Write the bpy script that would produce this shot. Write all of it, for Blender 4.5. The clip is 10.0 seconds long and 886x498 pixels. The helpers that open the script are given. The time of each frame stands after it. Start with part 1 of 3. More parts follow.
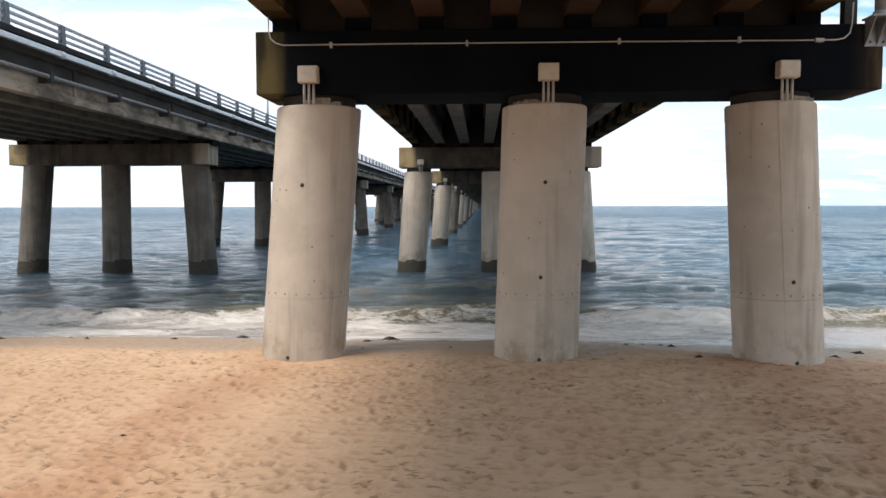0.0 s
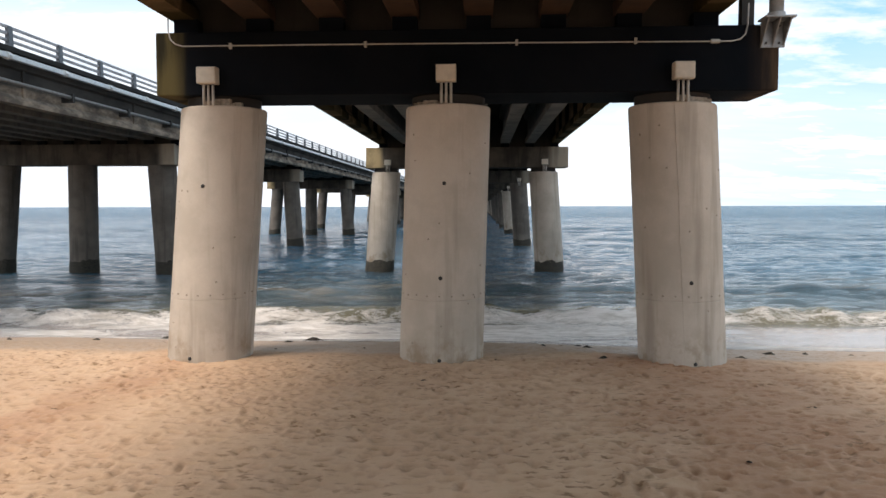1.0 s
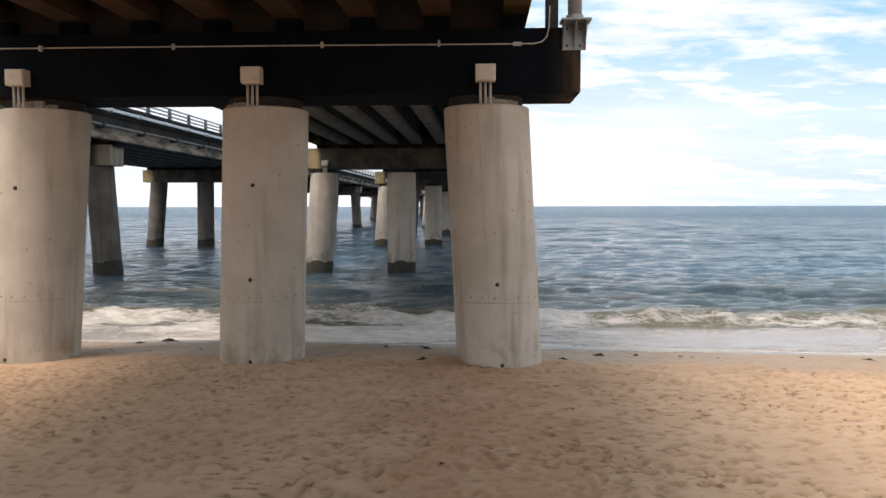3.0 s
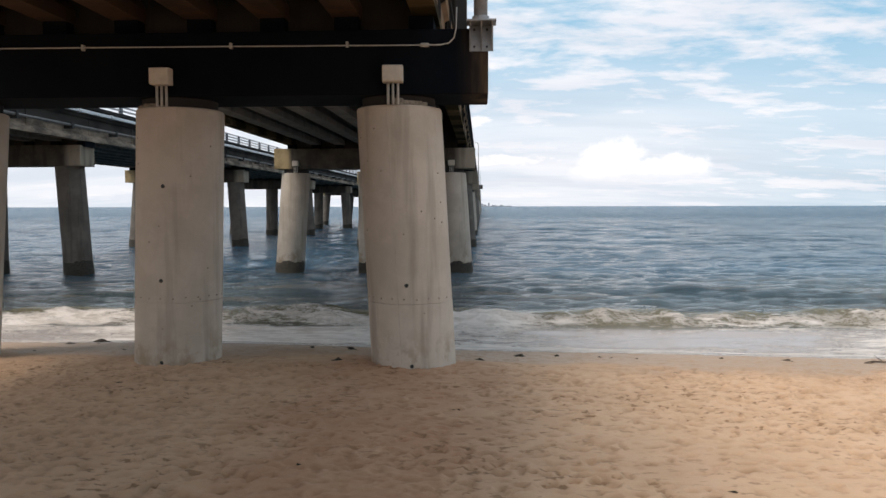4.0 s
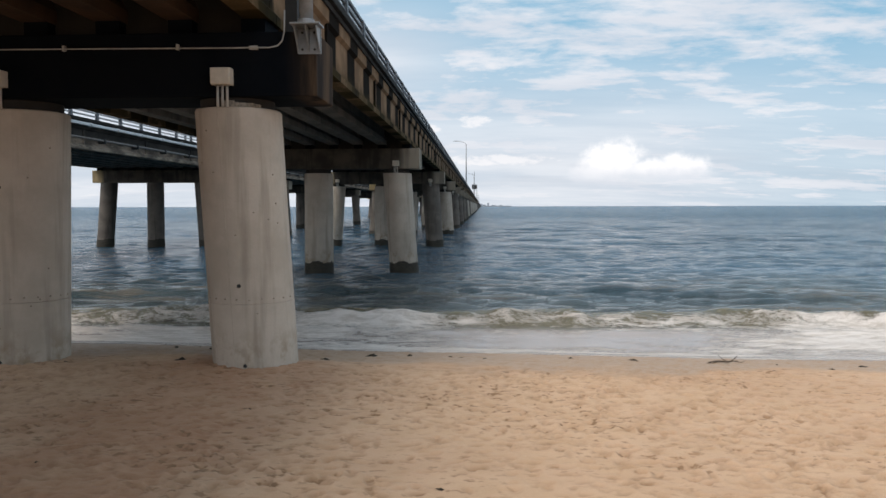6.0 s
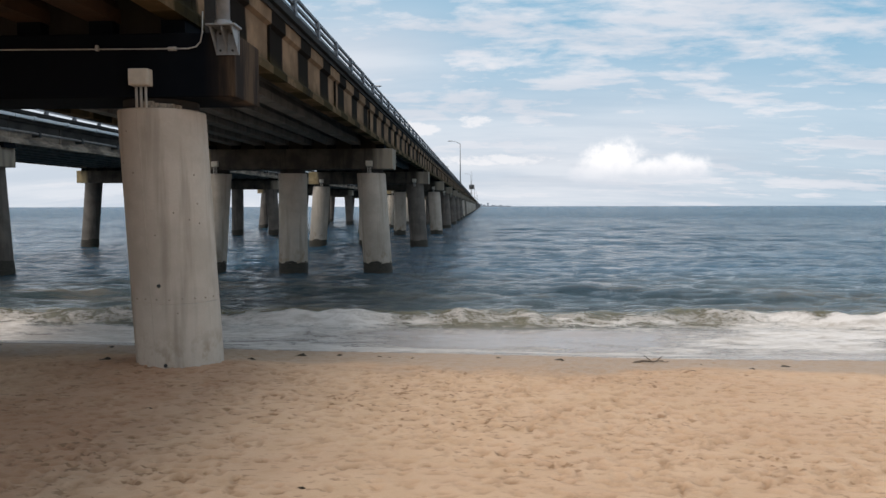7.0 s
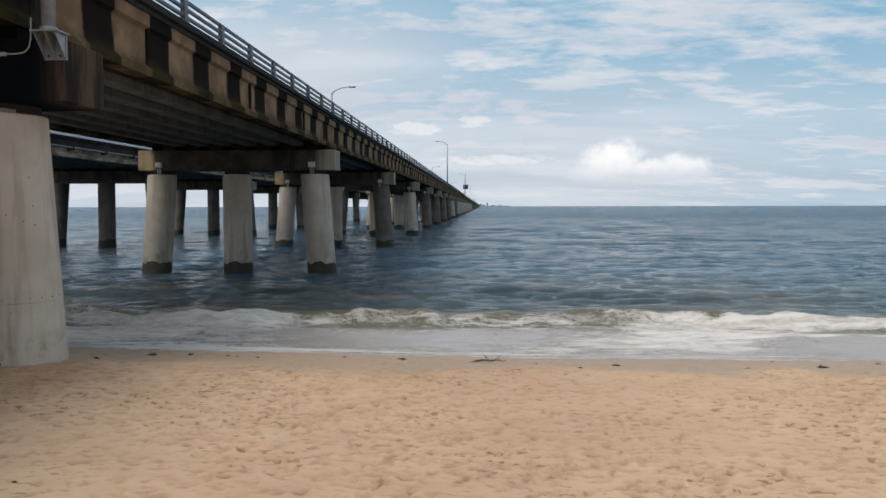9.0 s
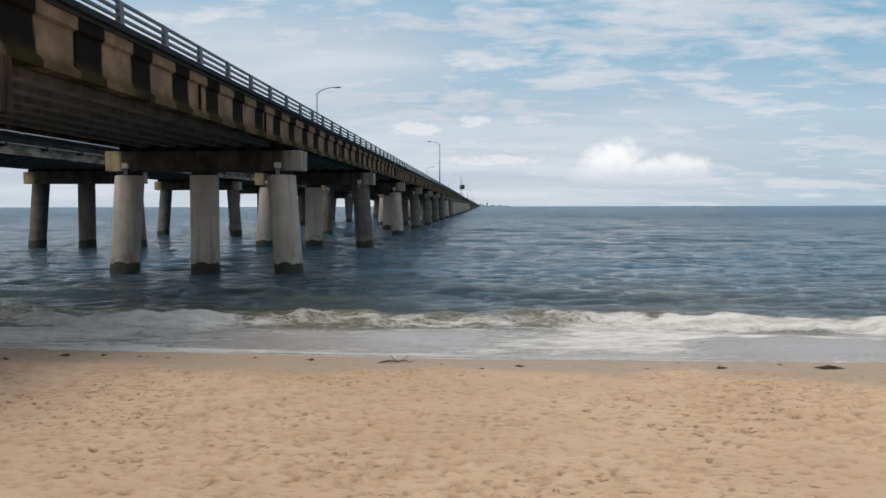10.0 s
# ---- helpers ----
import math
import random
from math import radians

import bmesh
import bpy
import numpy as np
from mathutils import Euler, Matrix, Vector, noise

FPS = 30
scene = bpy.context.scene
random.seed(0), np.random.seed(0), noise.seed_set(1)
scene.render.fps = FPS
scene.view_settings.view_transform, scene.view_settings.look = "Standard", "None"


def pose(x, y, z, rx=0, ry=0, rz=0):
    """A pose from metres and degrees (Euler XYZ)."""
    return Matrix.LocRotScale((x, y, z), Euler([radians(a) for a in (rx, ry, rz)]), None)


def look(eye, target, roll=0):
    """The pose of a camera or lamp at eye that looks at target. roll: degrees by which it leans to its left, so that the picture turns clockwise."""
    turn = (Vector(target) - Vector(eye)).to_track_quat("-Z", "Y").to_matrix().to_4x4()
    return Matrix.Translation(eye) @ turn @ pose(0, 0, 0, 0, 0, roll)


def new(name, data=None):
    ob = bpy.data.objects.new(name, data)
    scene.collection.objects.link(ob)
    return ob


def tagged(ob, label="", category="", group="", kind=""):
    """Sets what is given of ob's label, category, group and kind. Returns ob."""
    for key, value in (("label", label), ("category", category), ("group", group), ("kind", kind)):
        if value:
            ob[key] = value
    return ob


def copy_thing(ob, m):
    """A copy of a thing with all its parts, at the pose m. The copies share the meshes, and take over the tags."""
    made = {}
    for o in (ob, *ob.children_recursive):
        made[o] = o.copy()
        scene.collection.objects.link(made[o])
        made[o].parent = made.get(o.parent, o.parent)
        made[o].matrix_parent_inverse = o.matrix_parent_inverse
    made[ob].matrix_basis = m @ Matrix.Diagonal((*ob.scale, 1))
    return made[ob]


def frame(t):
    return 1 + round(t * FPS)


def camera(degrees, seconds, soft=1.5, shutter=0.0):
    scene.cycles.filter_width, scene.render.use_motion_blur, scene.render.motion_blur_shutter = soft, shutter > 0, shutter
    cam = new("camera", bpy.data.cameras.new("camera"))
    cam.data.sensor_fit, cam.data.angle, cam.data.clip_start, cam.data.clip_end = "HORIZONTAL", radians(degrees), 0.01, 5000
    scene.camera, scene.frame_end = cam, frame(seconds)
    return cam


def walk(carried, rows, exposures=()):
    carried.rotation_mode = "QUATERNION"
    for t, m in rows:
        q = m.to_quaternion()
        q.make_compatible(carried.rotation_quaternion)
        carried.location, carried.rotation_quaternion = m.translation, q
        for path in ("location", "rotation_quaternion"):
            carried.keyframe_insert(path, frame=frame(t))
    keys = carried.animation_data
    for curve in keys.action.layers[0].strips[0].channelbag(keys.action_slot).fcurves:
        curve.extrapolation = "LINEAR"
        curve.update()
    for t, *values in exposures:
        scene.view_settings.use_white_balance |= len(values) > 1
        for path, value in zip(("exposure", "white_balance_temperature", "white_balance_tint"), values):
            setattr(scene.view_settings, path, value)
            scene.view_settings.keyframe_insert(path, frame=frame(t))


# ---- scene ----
# Camera: a level sideways glide along the beach, under the first span and out into the open.
cam = camera(60.7, 10.0)
TILT, LEAN, TURN = -3.25, 0.12, 2.90
ROWS = [
    (0.0, 0.012, -0.089, 2.575), (0.5, 0.765, -0.057, 2.580), (1.0, 1.492, -0.018, 2.587), (1.5, 2.209, 0.019, 2.589),
    (2.0, 2.920, 0.037, 2.597), (2.5, 3.624, 0.055, 2.602), (4.0, 5.633, 0.140, 2.620), (4.5, 6.277, 0.152, 2.617),
    (5.0, 6.898, 0.154, 2.623), (5.5, 7.511, 0.155, 2.630), (7.0, 9.308, 0.173, 2.634), (7.5, 9.923, 0.177, 2.640),
    (8.0, 10.551, 0.161, 2.645), (8.5, 11.215, 0.115, 2.652), (9.0, 11.927, 0.078, 2.661), (9.5, 12.677, 0.049, 2.675),
    (10.0, 13.472, 0.080, 2.686),
]
EXPOSURES = [(0.0, 0.84, 6650, 12.5), (2.5, 0.80, 6950, 15), (4.0, 0.44, 6800, 14), (5.5, 0.27, 6640, 12), (7.0, 0.16, 6540, 12), (8.5, 0.08, 6490, 11), (10.0, 0.0, 6430, 10)]
walk(cam, [(t, pose(x, y, z, 90 + TILT, LEAN, TURN)) for t, x, y, z in ROWS], EXPOSURES)

# ---------------------------------------------------------------- light
SUN_ELEVATION, SUN_AZIMUTH = 60.0, 214.0          # degrees; azimuth clockwise from +y: the light comes from behind the left shoulder


def node(tree, kind, x=None, **sockets):
    n = tree.nodes.new(kind)
    for key, value in (x or {}).items():
        setattr(n, key, value)
    for key, value in sockets.items():
        n.inputs[key.replace("_", " ")].default_value = value
    return n


def math_node(tree, op, a, b=None, c=None, clamp=False):
    n = tree.nodes.new("ShaderNodeMath")
    n.operation, n.use_clamp = op, clamp
    for i, v in enumerate((a, b, c)):
        if v is None:
            continue
        if isinstance(v, (int, float)):
            n.inputs[i].default_value = v
        else:
            tree.links.new(v, n.inputs[i])
    return n.outputs[0]


def ramp(tree, source, lo, hi, a=0.0, b=1.0):
    n = tree.nodes.new("ShaderNodeMapRange")
    n.interpolation_type = "SMOOTHSTEP"
    tree.links.new(source, n.inputs[0])
    for i, v in enumerate((lo, hi, a, b)):
        n.inputs[i + 1].default_value = v
    return n.outputs[0]


def mix(tree, fac, a, b, blend="MIX"):
    n = tree.nodes.new("ShaderNodeMix")
    n.data_type, n.blend_type = "RGBA", blend
    for sock, v in ((n.inputs[0], fac), (n.inputs[6], a), (n.inputs[7], b)):
        if isinstance(v, (int, float)):
            sock.default_value = v
        elif isinstance(v, tuple):
            sock.default_value = (*v, 1.0)
        else:
            tree.links.new(v, sock)
    return n.outputs[2]


def noise_node(tree, coord, scale, detail=4.0, rough=0.55, stretch=(1, 1, 1), distort=0.0):
    m = tree.nodes.new("ShaderNodeMapping")
    m.inputs["Scale"].default_value = stretch
    tree.links.new(coord, m.inputs[0])
    n = tree.nodes.new("ShaderNodeTexNoise")
    n.inputs["Scale"].default_value, n.inputs["Detail"].default_value = scale, detail
    n.inputs["Roughness"].default_value, n.inputs["Distortion"].default_value = rough, distort
    tree.links.new(m.outputs[0], n.inputs["Vector"])
    return n.outputs[0]


def build_world():
    world = bpy.data.worlds.new("sky")
    scene.world = world
    world.use_nodes = True
    t = world.node_tree
    t.nodes.clear()
    out, bg = t.nodes.new("ShaderNodeOutputWorld"), t.nodes.new("ShaderNodeBackground")
    t.links.new(bg.outputs[0], out.inputs[0])
    sky = t.nodes.new("ShaderNodeTexSky")
    sky.sky_type, sky.sun_disc = "NISHITA", False
    sky.sun_elevation, sky.sun_rotation = radians(SUN_ELEVATION), radians(SUN_AZIMUTH)
    sky.air_density, sky.dust_density, sky.ozone_density = 1.0, 1.5, 1.5
    coord = t.nodes.new("ShaderNodeTexCoord").outputs["Generated"]
    split = t.nodes.new("ShaderNodeSeparateXYZ")
    t.links.new(coord, split.inputs[0])
    x, y, z = split.outputs
    # thin cloud sheet: directions laid onto a flat layer overhead
    deep = math_node(t, "ADD", math_node(t, "MAXIMUM", z, 0.0), 0.16)
    flat = t.nodes.new("ShaderNodeCombineXYZ")
    t.links.new(math_node(t, "DIVIDE", x, deep), flat.inputs[0])
    t.links.new(math_node(t, "DIVIDE", y, deep), flat.inputs[1])
    streak = noise_node(t, flat.outputs[0], 3.0, 10.0, 0.6, (0.85, 1.25, 1.0), 0.3)
    veil = noise_node(t, flat.outputs[0], 0.85, 4.0, 0.5, (0.6, 1.3, 1.0))
    puffs = math_node(t, "ADD", math_node(t, "MULTIPLY", streak, 0.62), math_node(t, "MULTIPLY", veil, 0.42))
    crumb = noise_node(t, flat.outputs[0], 13.0, 5.0, 0.6, (0.7, 1.3, 1.0))
    puffs = math_node(t, "ADD", puffs, math_node(t, "MULTIPLY", math_node(t, "SUBTRACT", crumb, 0.5), 0.16))
    cover = math_node(t, "MULTIPLY", ramp(t, puffs, 0.41, 0.61), 0.92)
    low = math_node(t, "MULTIPLY", ramp(t, z, 0.05, 0.26, 0.84, 0.0), ramp(t, x, 0.16, 0.45, 1.0, 0.62))
    low = math_node(t, "MAXIMUM", low, ramp(t, math_node(t, "ADD", x, math_node(t, "MULTIPLY", veil, 0.3)), 0.33, -0.05, 0.0, 0.80))
    cover = math_node(t, "MAXIMUM", cover, math_node(t, "MULTIPLY", low, ramp(t, z, 0.19, 0.27, 1.0, 0.35)))
    clear = mix(t, 0.8, sky.outputs[0], (2.35, 5.05, 6.95))
    shade = noise_node(t, flat.outputs[0], 1.1, 5.0, 0.6, (0.5, 1.5, 1.0))
    white = mix(t, ramp(t, shade, 0.35, 0.65), (6.4, 6.9, 7.6), (8.0, 8.2, 8.6))
    colour = mix(t, cover, clear, white)
    # a dull bank low on the horizon
    bank = math_node(t, "MULTIPLY", ramp(t, math_node(t, "ABSOLUTE", math_node(t, "SUBTRACT", z, 0.045)), 0.028, 0.0),
                     ramp(t, noise_node(t, coord, 5.0, 4.0, 0.5, (1, 1, 6)), 0.45, 0.6))
    colour = mix(t, math_node(t, "MULTIPLY", bank, 0.35), colour, (5.0, 5.5, 6.2))

    # added unseen glow on the landward side, to brighten the sand under the deck
    glow_dir = (math.sin(radians(238)) * 0.8, math.cos(radians(238)) * 0.8, 0.6)
    near = t.nodes.new("ShaderNodeVectorMath")
    near.operation = "DOT_PRODUCT"
    t.links.new(coord, near.inputs[0])
    near.inputs[1].default_value = glow_dir
    fill_glow = math_node(t, "POWER", math_node(t, "MAXIMUM", near.outputs["Value"], 0.0), 2.5)
    colour = mix(t, 1.0, colour, mix(t, fill_glow, (0.0, 0.0, 0.0), (7.5, 7.3, 7.0)), "ADD")
    # one bright cumulus low over the sea
    def puff(az, el, w, h):
        dx = math_node(t, "DIVIDE", math_node(t, "SUBTRACT", math_node(t, "ARCTAN2", x, y), radians(az)), radians(w))
        dz = math_node(t, "DIVIDE", math_node(t, "SUBTRACT", z, math.sin(radians(el))), radians(h))
        return math_node(t, "ADD", math_node(t, "MULTIPLY", dx, dx), math_node(t, "MULTIPLY", dz, dz))
    ragged = math_node(t, "MULTIPLY", math_node(t, "SUBTRACT", noise_node(t, coord, 30.0, 7.0, 0.66), 0.5), 3.2)
    a = math_node(t, "MINIMUM", math_node(t, "MINIMUM", puff(9.75, 3.1, 2.2, 1.7), puff(8.9, 2.1, 2.3, 1.0)), math_node(t, "MINIMUM", puff(12.4, 2.6, 2.2, 0.8), puff(14.7, 2.6, 2.1, 1.15)))
    body_mask = ramp(t, math_node(t, "ADD", a, ragged), 1.45, 0.15, 0.0, 0.9)
    body_mask = math_node(t, "MULTIPLY", body_mask, ramp(t, z, 0.014, 0.05))
    glow = mix(t, ramp(t, math_node(t, "ADD", z, math_node(t, "MULTIPLY", ragged, 0.012)), 0.028, 0.066), (7.3, 7.7, 8.3), (10.9, 10.8, 10.7))
    colour = mix(t, body_mask, colour, glow)
    # small shreds beside it
    tatter = math_node(t, "MULTIPLY", math_node(t, "SUBTRACT", noise_node(t, coord, 55.0, 6.0, 0.65, (0.6, 0.6, 1.6)), 0.5), 4.5)
    shred = ramp(t, math_node(t, "ADD", math_node(t, "MINIMUM", math_node(t, "MINIMUM", puff(-0.6, 6.3, 1.3, 0.5), puff(0.9, 3.45, 4.4, 0.42)), puff(-5.3, 5.8, 2.3, 0.55)), tatter), 1.1, 0.2)
    colour = mix(t, math_node(t, "MULTIPLY", shred, 0.75), colour, (8.8, 8.9, 9.1))
    t.links.new(colour, bg.inputs[0])
    bg.inputs[1].default_value = 0.093


build_world()
sun = new("sun", bpy.data.lights.new("sun", "SUN"))
sun.data.energy, sun.data.angle, sun.data.color = 1.65, radians(24), (1.0, 0.93, 0.83)
az, el = radians(SUN_AZIMUTH), radians(SUN_ELEVATION)
toward = Vector((math.sin(az) * math.cos(el), math.cos(az) * math.cos(el), math.sin(el)))
sun.matrix_world = look(toward * 60, (0, 0, 0))


# ---------------------------------------------------------------- materials
def material(name):
    m = bpy.data.materials.new(name)
    m.use_nodes = True
    t = m.node_tree
    return m, t, t.nodes["Principled BSDF"]


def object_coord(t):
    return t.nodes.new("ShaderNodeTexCoord").outputs["Object"]


def world_coord(t):
    return t.nodes.new("ShaderNodeNewGeometry").outputs["Position"]


def bump(t, bsdf, height, strength, distance=0.02):
    b = t.nodes.new("ShaderNodeBump")
    b.inputs["Strength"].default_value, b.inputs["Distance"].default_value = strength, distance
    t.links.new(height, b.inputs["Height"])
    t.links.new(b.outputs[0], bsdf.inputs["Normal"])


def concrete(name, light, dark, stain, streak=0.5, rough=0.85, grain=30.0, relief=0.25, splash=None):
    """Cast concrete: cloudy tone, vertical runs of dirt, fine pores."""
    m, t, b = material(name)
    w = world_coord(t)
    cloud = noise_node(t, w, 1.1, 6.0, 0.62)
    runs = noise_node(t, w, 3.2, 4.0, 0.6, (1.0, 1.0, 0.07))
    fine = noise_node(t, w, grain, 3.0, 0.6)
    colour = mix(t, ramp(t, cloud, 0.36, 0.66), light, dark)
    colour = mix(t, math_node(t, "MULTIPLY", ramp(t, runs, 0.50, 0.70), streak), colour, stain)
    colour = mix(t, math_node(t, "MULTIPLY", ramp(t, fine, 0.3, 0.7), 0.18), colour, dark)
    if splash:
        split = t.nodes.new("ShaderNodeSeparateXYZ")
        t.links.new(w, split.inputs[0])
        blot = math_node(t, "MULTIPLY", ramp(t, noise_node(t, w, 2.4, 5.0, 0.65, (1, 1, 0.8)), 0.45, 0.66), ramp(t, split.outputs[2], 1.0, 0.25))
        colour = mix(t, math_node(t, "MULTIPLY", blot, 0.7), colour, splash)
    t.links.new(colour, b.inputs["Base Color"])
    b.inputs["Roughness"].default_value = rough
    b.inputs["Specular IOR Level"].default_value = 0.25
    bump(t, b, math_node(t, "ADD", fine, math_node(t, "MULTIPLY", cloud, 0.6)), relief, 0.01)
    return m


def fascia_concrete():
    """Edge girder: pale concrete with dark runs below each gap of the railing, algae along the bottom flange."""
    m, t, b = material("stained_edge_concrete")
    o, w = object_coord(t), world_coord(t)
    split = t.nodes.new("ShaderNodeSeparateXYZ")
    t.links.new(o, split.inputs[0])
    wide = noise_node(t, w, 1.4, 4.0, 0.6)
    fine = noise_node(t, w, 22.0, 3.0, 0.6)
    wob = math_node(t, "MULTIPLY", math_node(t, "SUBTRACT", noise_node(t, w, 2.2, 3.0, 0.6, (1, 1, 0.3)), 0.5), 0.42)
    along = math_node(t, "ADD", math_node(t, "ADD", split.outputs[1], wob), math_node(t, "MULTIPLY", split.outputs[2], 0.05))
    phase = math_node(t, "FRACT", math_node(t, "ADD", math_node(t, "DIVIDE", along, 2.54), STAIN_PHASE))
    dist = math_node(t, "ABSOLUTE", math_node(t, "SUBTRACT", phase, 0.5))
    stain = ramp(t, dist, 0.245, 0.20)
    colour = mix(t, ramp(t, wide, 0.35, 0.65), (0.28, 0.182, 0.112), (0.175, 0.113, 0.07))
    colour = mix(t, math_node(t, "MULTIPLY", ramp(t, fine, 0.3, 0.7), 0.2), colour, (0.2, 0.16, 0.12))
    colour = mix(t, math_node(t, "MULTIPLY", stain, 0.97), colour, (0.0095, 0.009, 0.0085))
    algae = math_node(t, "MULTIPLY", ramp(t, split.outputs[2], 0.5, 0.14), ramp(t, noise_node(t, w, 1.7, 4.0, 0.65), 0.28, 0.52))
    colour = mix(t, math_node(t, "MULTIPLY", algae, 0.75), colour, (0.05, 0.039, 0.017))
    t.links.new(colour, b.inputs["Base Color"])
    b.inputs["Roughness"].default_value = 0.9
    b.inputs["Specular IOR Level"].default_value = 0.02
    bump(t, b, fine, 0.25, 0.01)
    return m


def dark_fascia():
    """Edge girder of the older bridge: dark web, paler bottom flange."""
    m, t, b = material("dark_web_edge_concrete")
    o, w = object_coord(t), world_coord(t)
    split = t.nodes.new("ShaderNodeSeparateXYZ")
    t.links.new(o, split.inputs[0])
    wide = noise_node(t, w, 1.2, 5.0, 0.6, (1, 0.5, 1))
    fine = noise_node(t, w, 22.0, 3.0, 0.6)
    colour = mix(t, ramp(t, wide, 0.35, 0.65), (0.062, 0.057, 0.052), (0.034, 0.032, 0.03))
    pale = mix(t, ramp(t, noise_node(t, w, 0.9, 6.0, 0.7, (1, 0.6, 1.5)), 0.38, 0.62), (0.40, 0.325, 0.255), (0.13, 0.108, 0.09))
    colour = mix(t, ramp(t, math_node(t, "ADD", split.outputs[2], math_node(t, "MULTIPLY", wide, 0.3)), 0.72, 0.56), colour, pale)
    t.links.new(colour, b.inputs["Base Color"])
    b.inputs["Roughness"].default_value = 0.9
    b.inputs["Specular IOR Level"].default_value = 0.1
    bump(t, b, fine, 0.25, 0.01)
    return m


def dark_cap():
    """The landward cap: deck shade put in as near-black, its lit end paler and mossy."""
    m, t, b = material("shaded_cap_concrete")
    o, w = object_coord(t), world_coord(t)
    split = t.nodes.new("ShaderNodeSeparateXYZ")
    t.links.new(o, split.inputs[0])
    wide = noise_node(t, w, 1.3, 5.0, 0.6)
    fine = noise_node(t, w, 26.0, 3.0, 0.6)
    runs = noise_node(t, w, 2.6, 4.0, 0.6, (1, 1, 0.15))
    # near-black stands for shade under the deck; the mossy end is brightened as lit
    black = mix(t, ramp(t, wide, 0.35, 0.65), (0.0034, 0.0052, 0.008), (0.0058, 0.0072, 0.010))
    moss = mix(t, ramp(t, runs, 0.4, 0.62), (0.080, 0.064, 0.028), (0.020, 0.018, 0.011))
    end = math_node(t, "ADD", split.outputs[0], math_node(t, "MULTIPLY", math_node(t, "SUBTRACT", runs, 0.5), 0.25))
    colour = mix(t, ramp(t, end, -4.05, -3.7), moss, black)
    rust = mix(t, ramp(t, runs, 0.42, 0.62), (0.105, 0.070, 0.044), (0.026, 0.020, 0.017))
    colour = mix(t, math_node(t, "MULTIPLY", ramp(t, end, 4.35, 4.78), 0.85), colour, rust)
    t.links.new(colour, b.inputs["Base Color"])
    b.inputs["Roughness"].default_value = 0.85
    b.inputs["Specular IOR Level"].default_value = 0.06
    bump(t, b, fine, 0.25, 0.01)
    return m


def sea_cap():
    """Caps over the water: deck shade painted on the middle, ends paler as lit, one with ochre bloom."""
    m, t, b = material("weathered_shaded_cap")
    o, w = object_coord(t), world_coord(t)
    split = t.nodes.new("ShaderNodeSeparateXYZ")
    t.links.new(o, split.inputs[0])
    cloud, runs, fine = noise_node(t, w, 1.1, 6.0, 0.62), noise_node(t, w, 2.2, 4.0, 0.6, (1, 1, 0.12)), noise_node(t, w, 30.0, 3.0, 0.6)
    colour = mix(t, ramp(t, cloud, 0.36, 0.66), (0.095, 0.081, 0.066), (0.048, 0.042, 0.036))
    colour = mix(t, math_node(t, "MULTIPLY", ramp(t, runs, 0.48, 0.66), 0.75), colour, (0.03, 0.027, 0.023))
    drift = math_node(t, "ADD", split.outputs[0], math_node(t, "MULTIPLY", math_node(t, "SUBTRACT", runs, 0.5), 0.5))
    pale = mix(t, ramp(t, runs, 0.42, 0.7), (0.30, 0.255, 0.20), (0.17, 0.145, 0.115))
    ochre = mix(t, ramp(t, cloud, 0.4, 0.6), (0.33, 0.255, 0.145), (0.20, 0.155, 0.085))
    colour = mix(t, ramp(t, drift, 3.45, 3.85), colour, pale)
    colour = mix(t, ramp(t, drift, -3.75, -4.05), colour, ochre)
    t.links.new(colour, b.inputs["Base Color"])
    b.inputs["Roughness"].default_value, b.inputs["Specular IOR Level"].default_value = 0.88, 0.2
    bump(t, b, math_node(t, "ADD", fine, math_node(t, "MULTIPLY", cloud, 0.6)), 0.25, 0.01)
    return m


def plain(name, colour, rough, metal=0.0, vary=0.25, scale=9.0):
    m, t, b = material(name)
    w = world_coord(t)
    n = noise_node(t, w, scale, 5.0, 0.6)
    t.links.new(mix(t, ramp(t, n, 0.3, 0.7), colour, tuple(c * (1 - vary) for c in colour)), b.inputs["Base Color"])
    b.inputs["Roughness"].default_value, b.inputs["Metallic"].default_value = rough, metal
    bump(t, b, n, 0.1, 0.004)
    return m


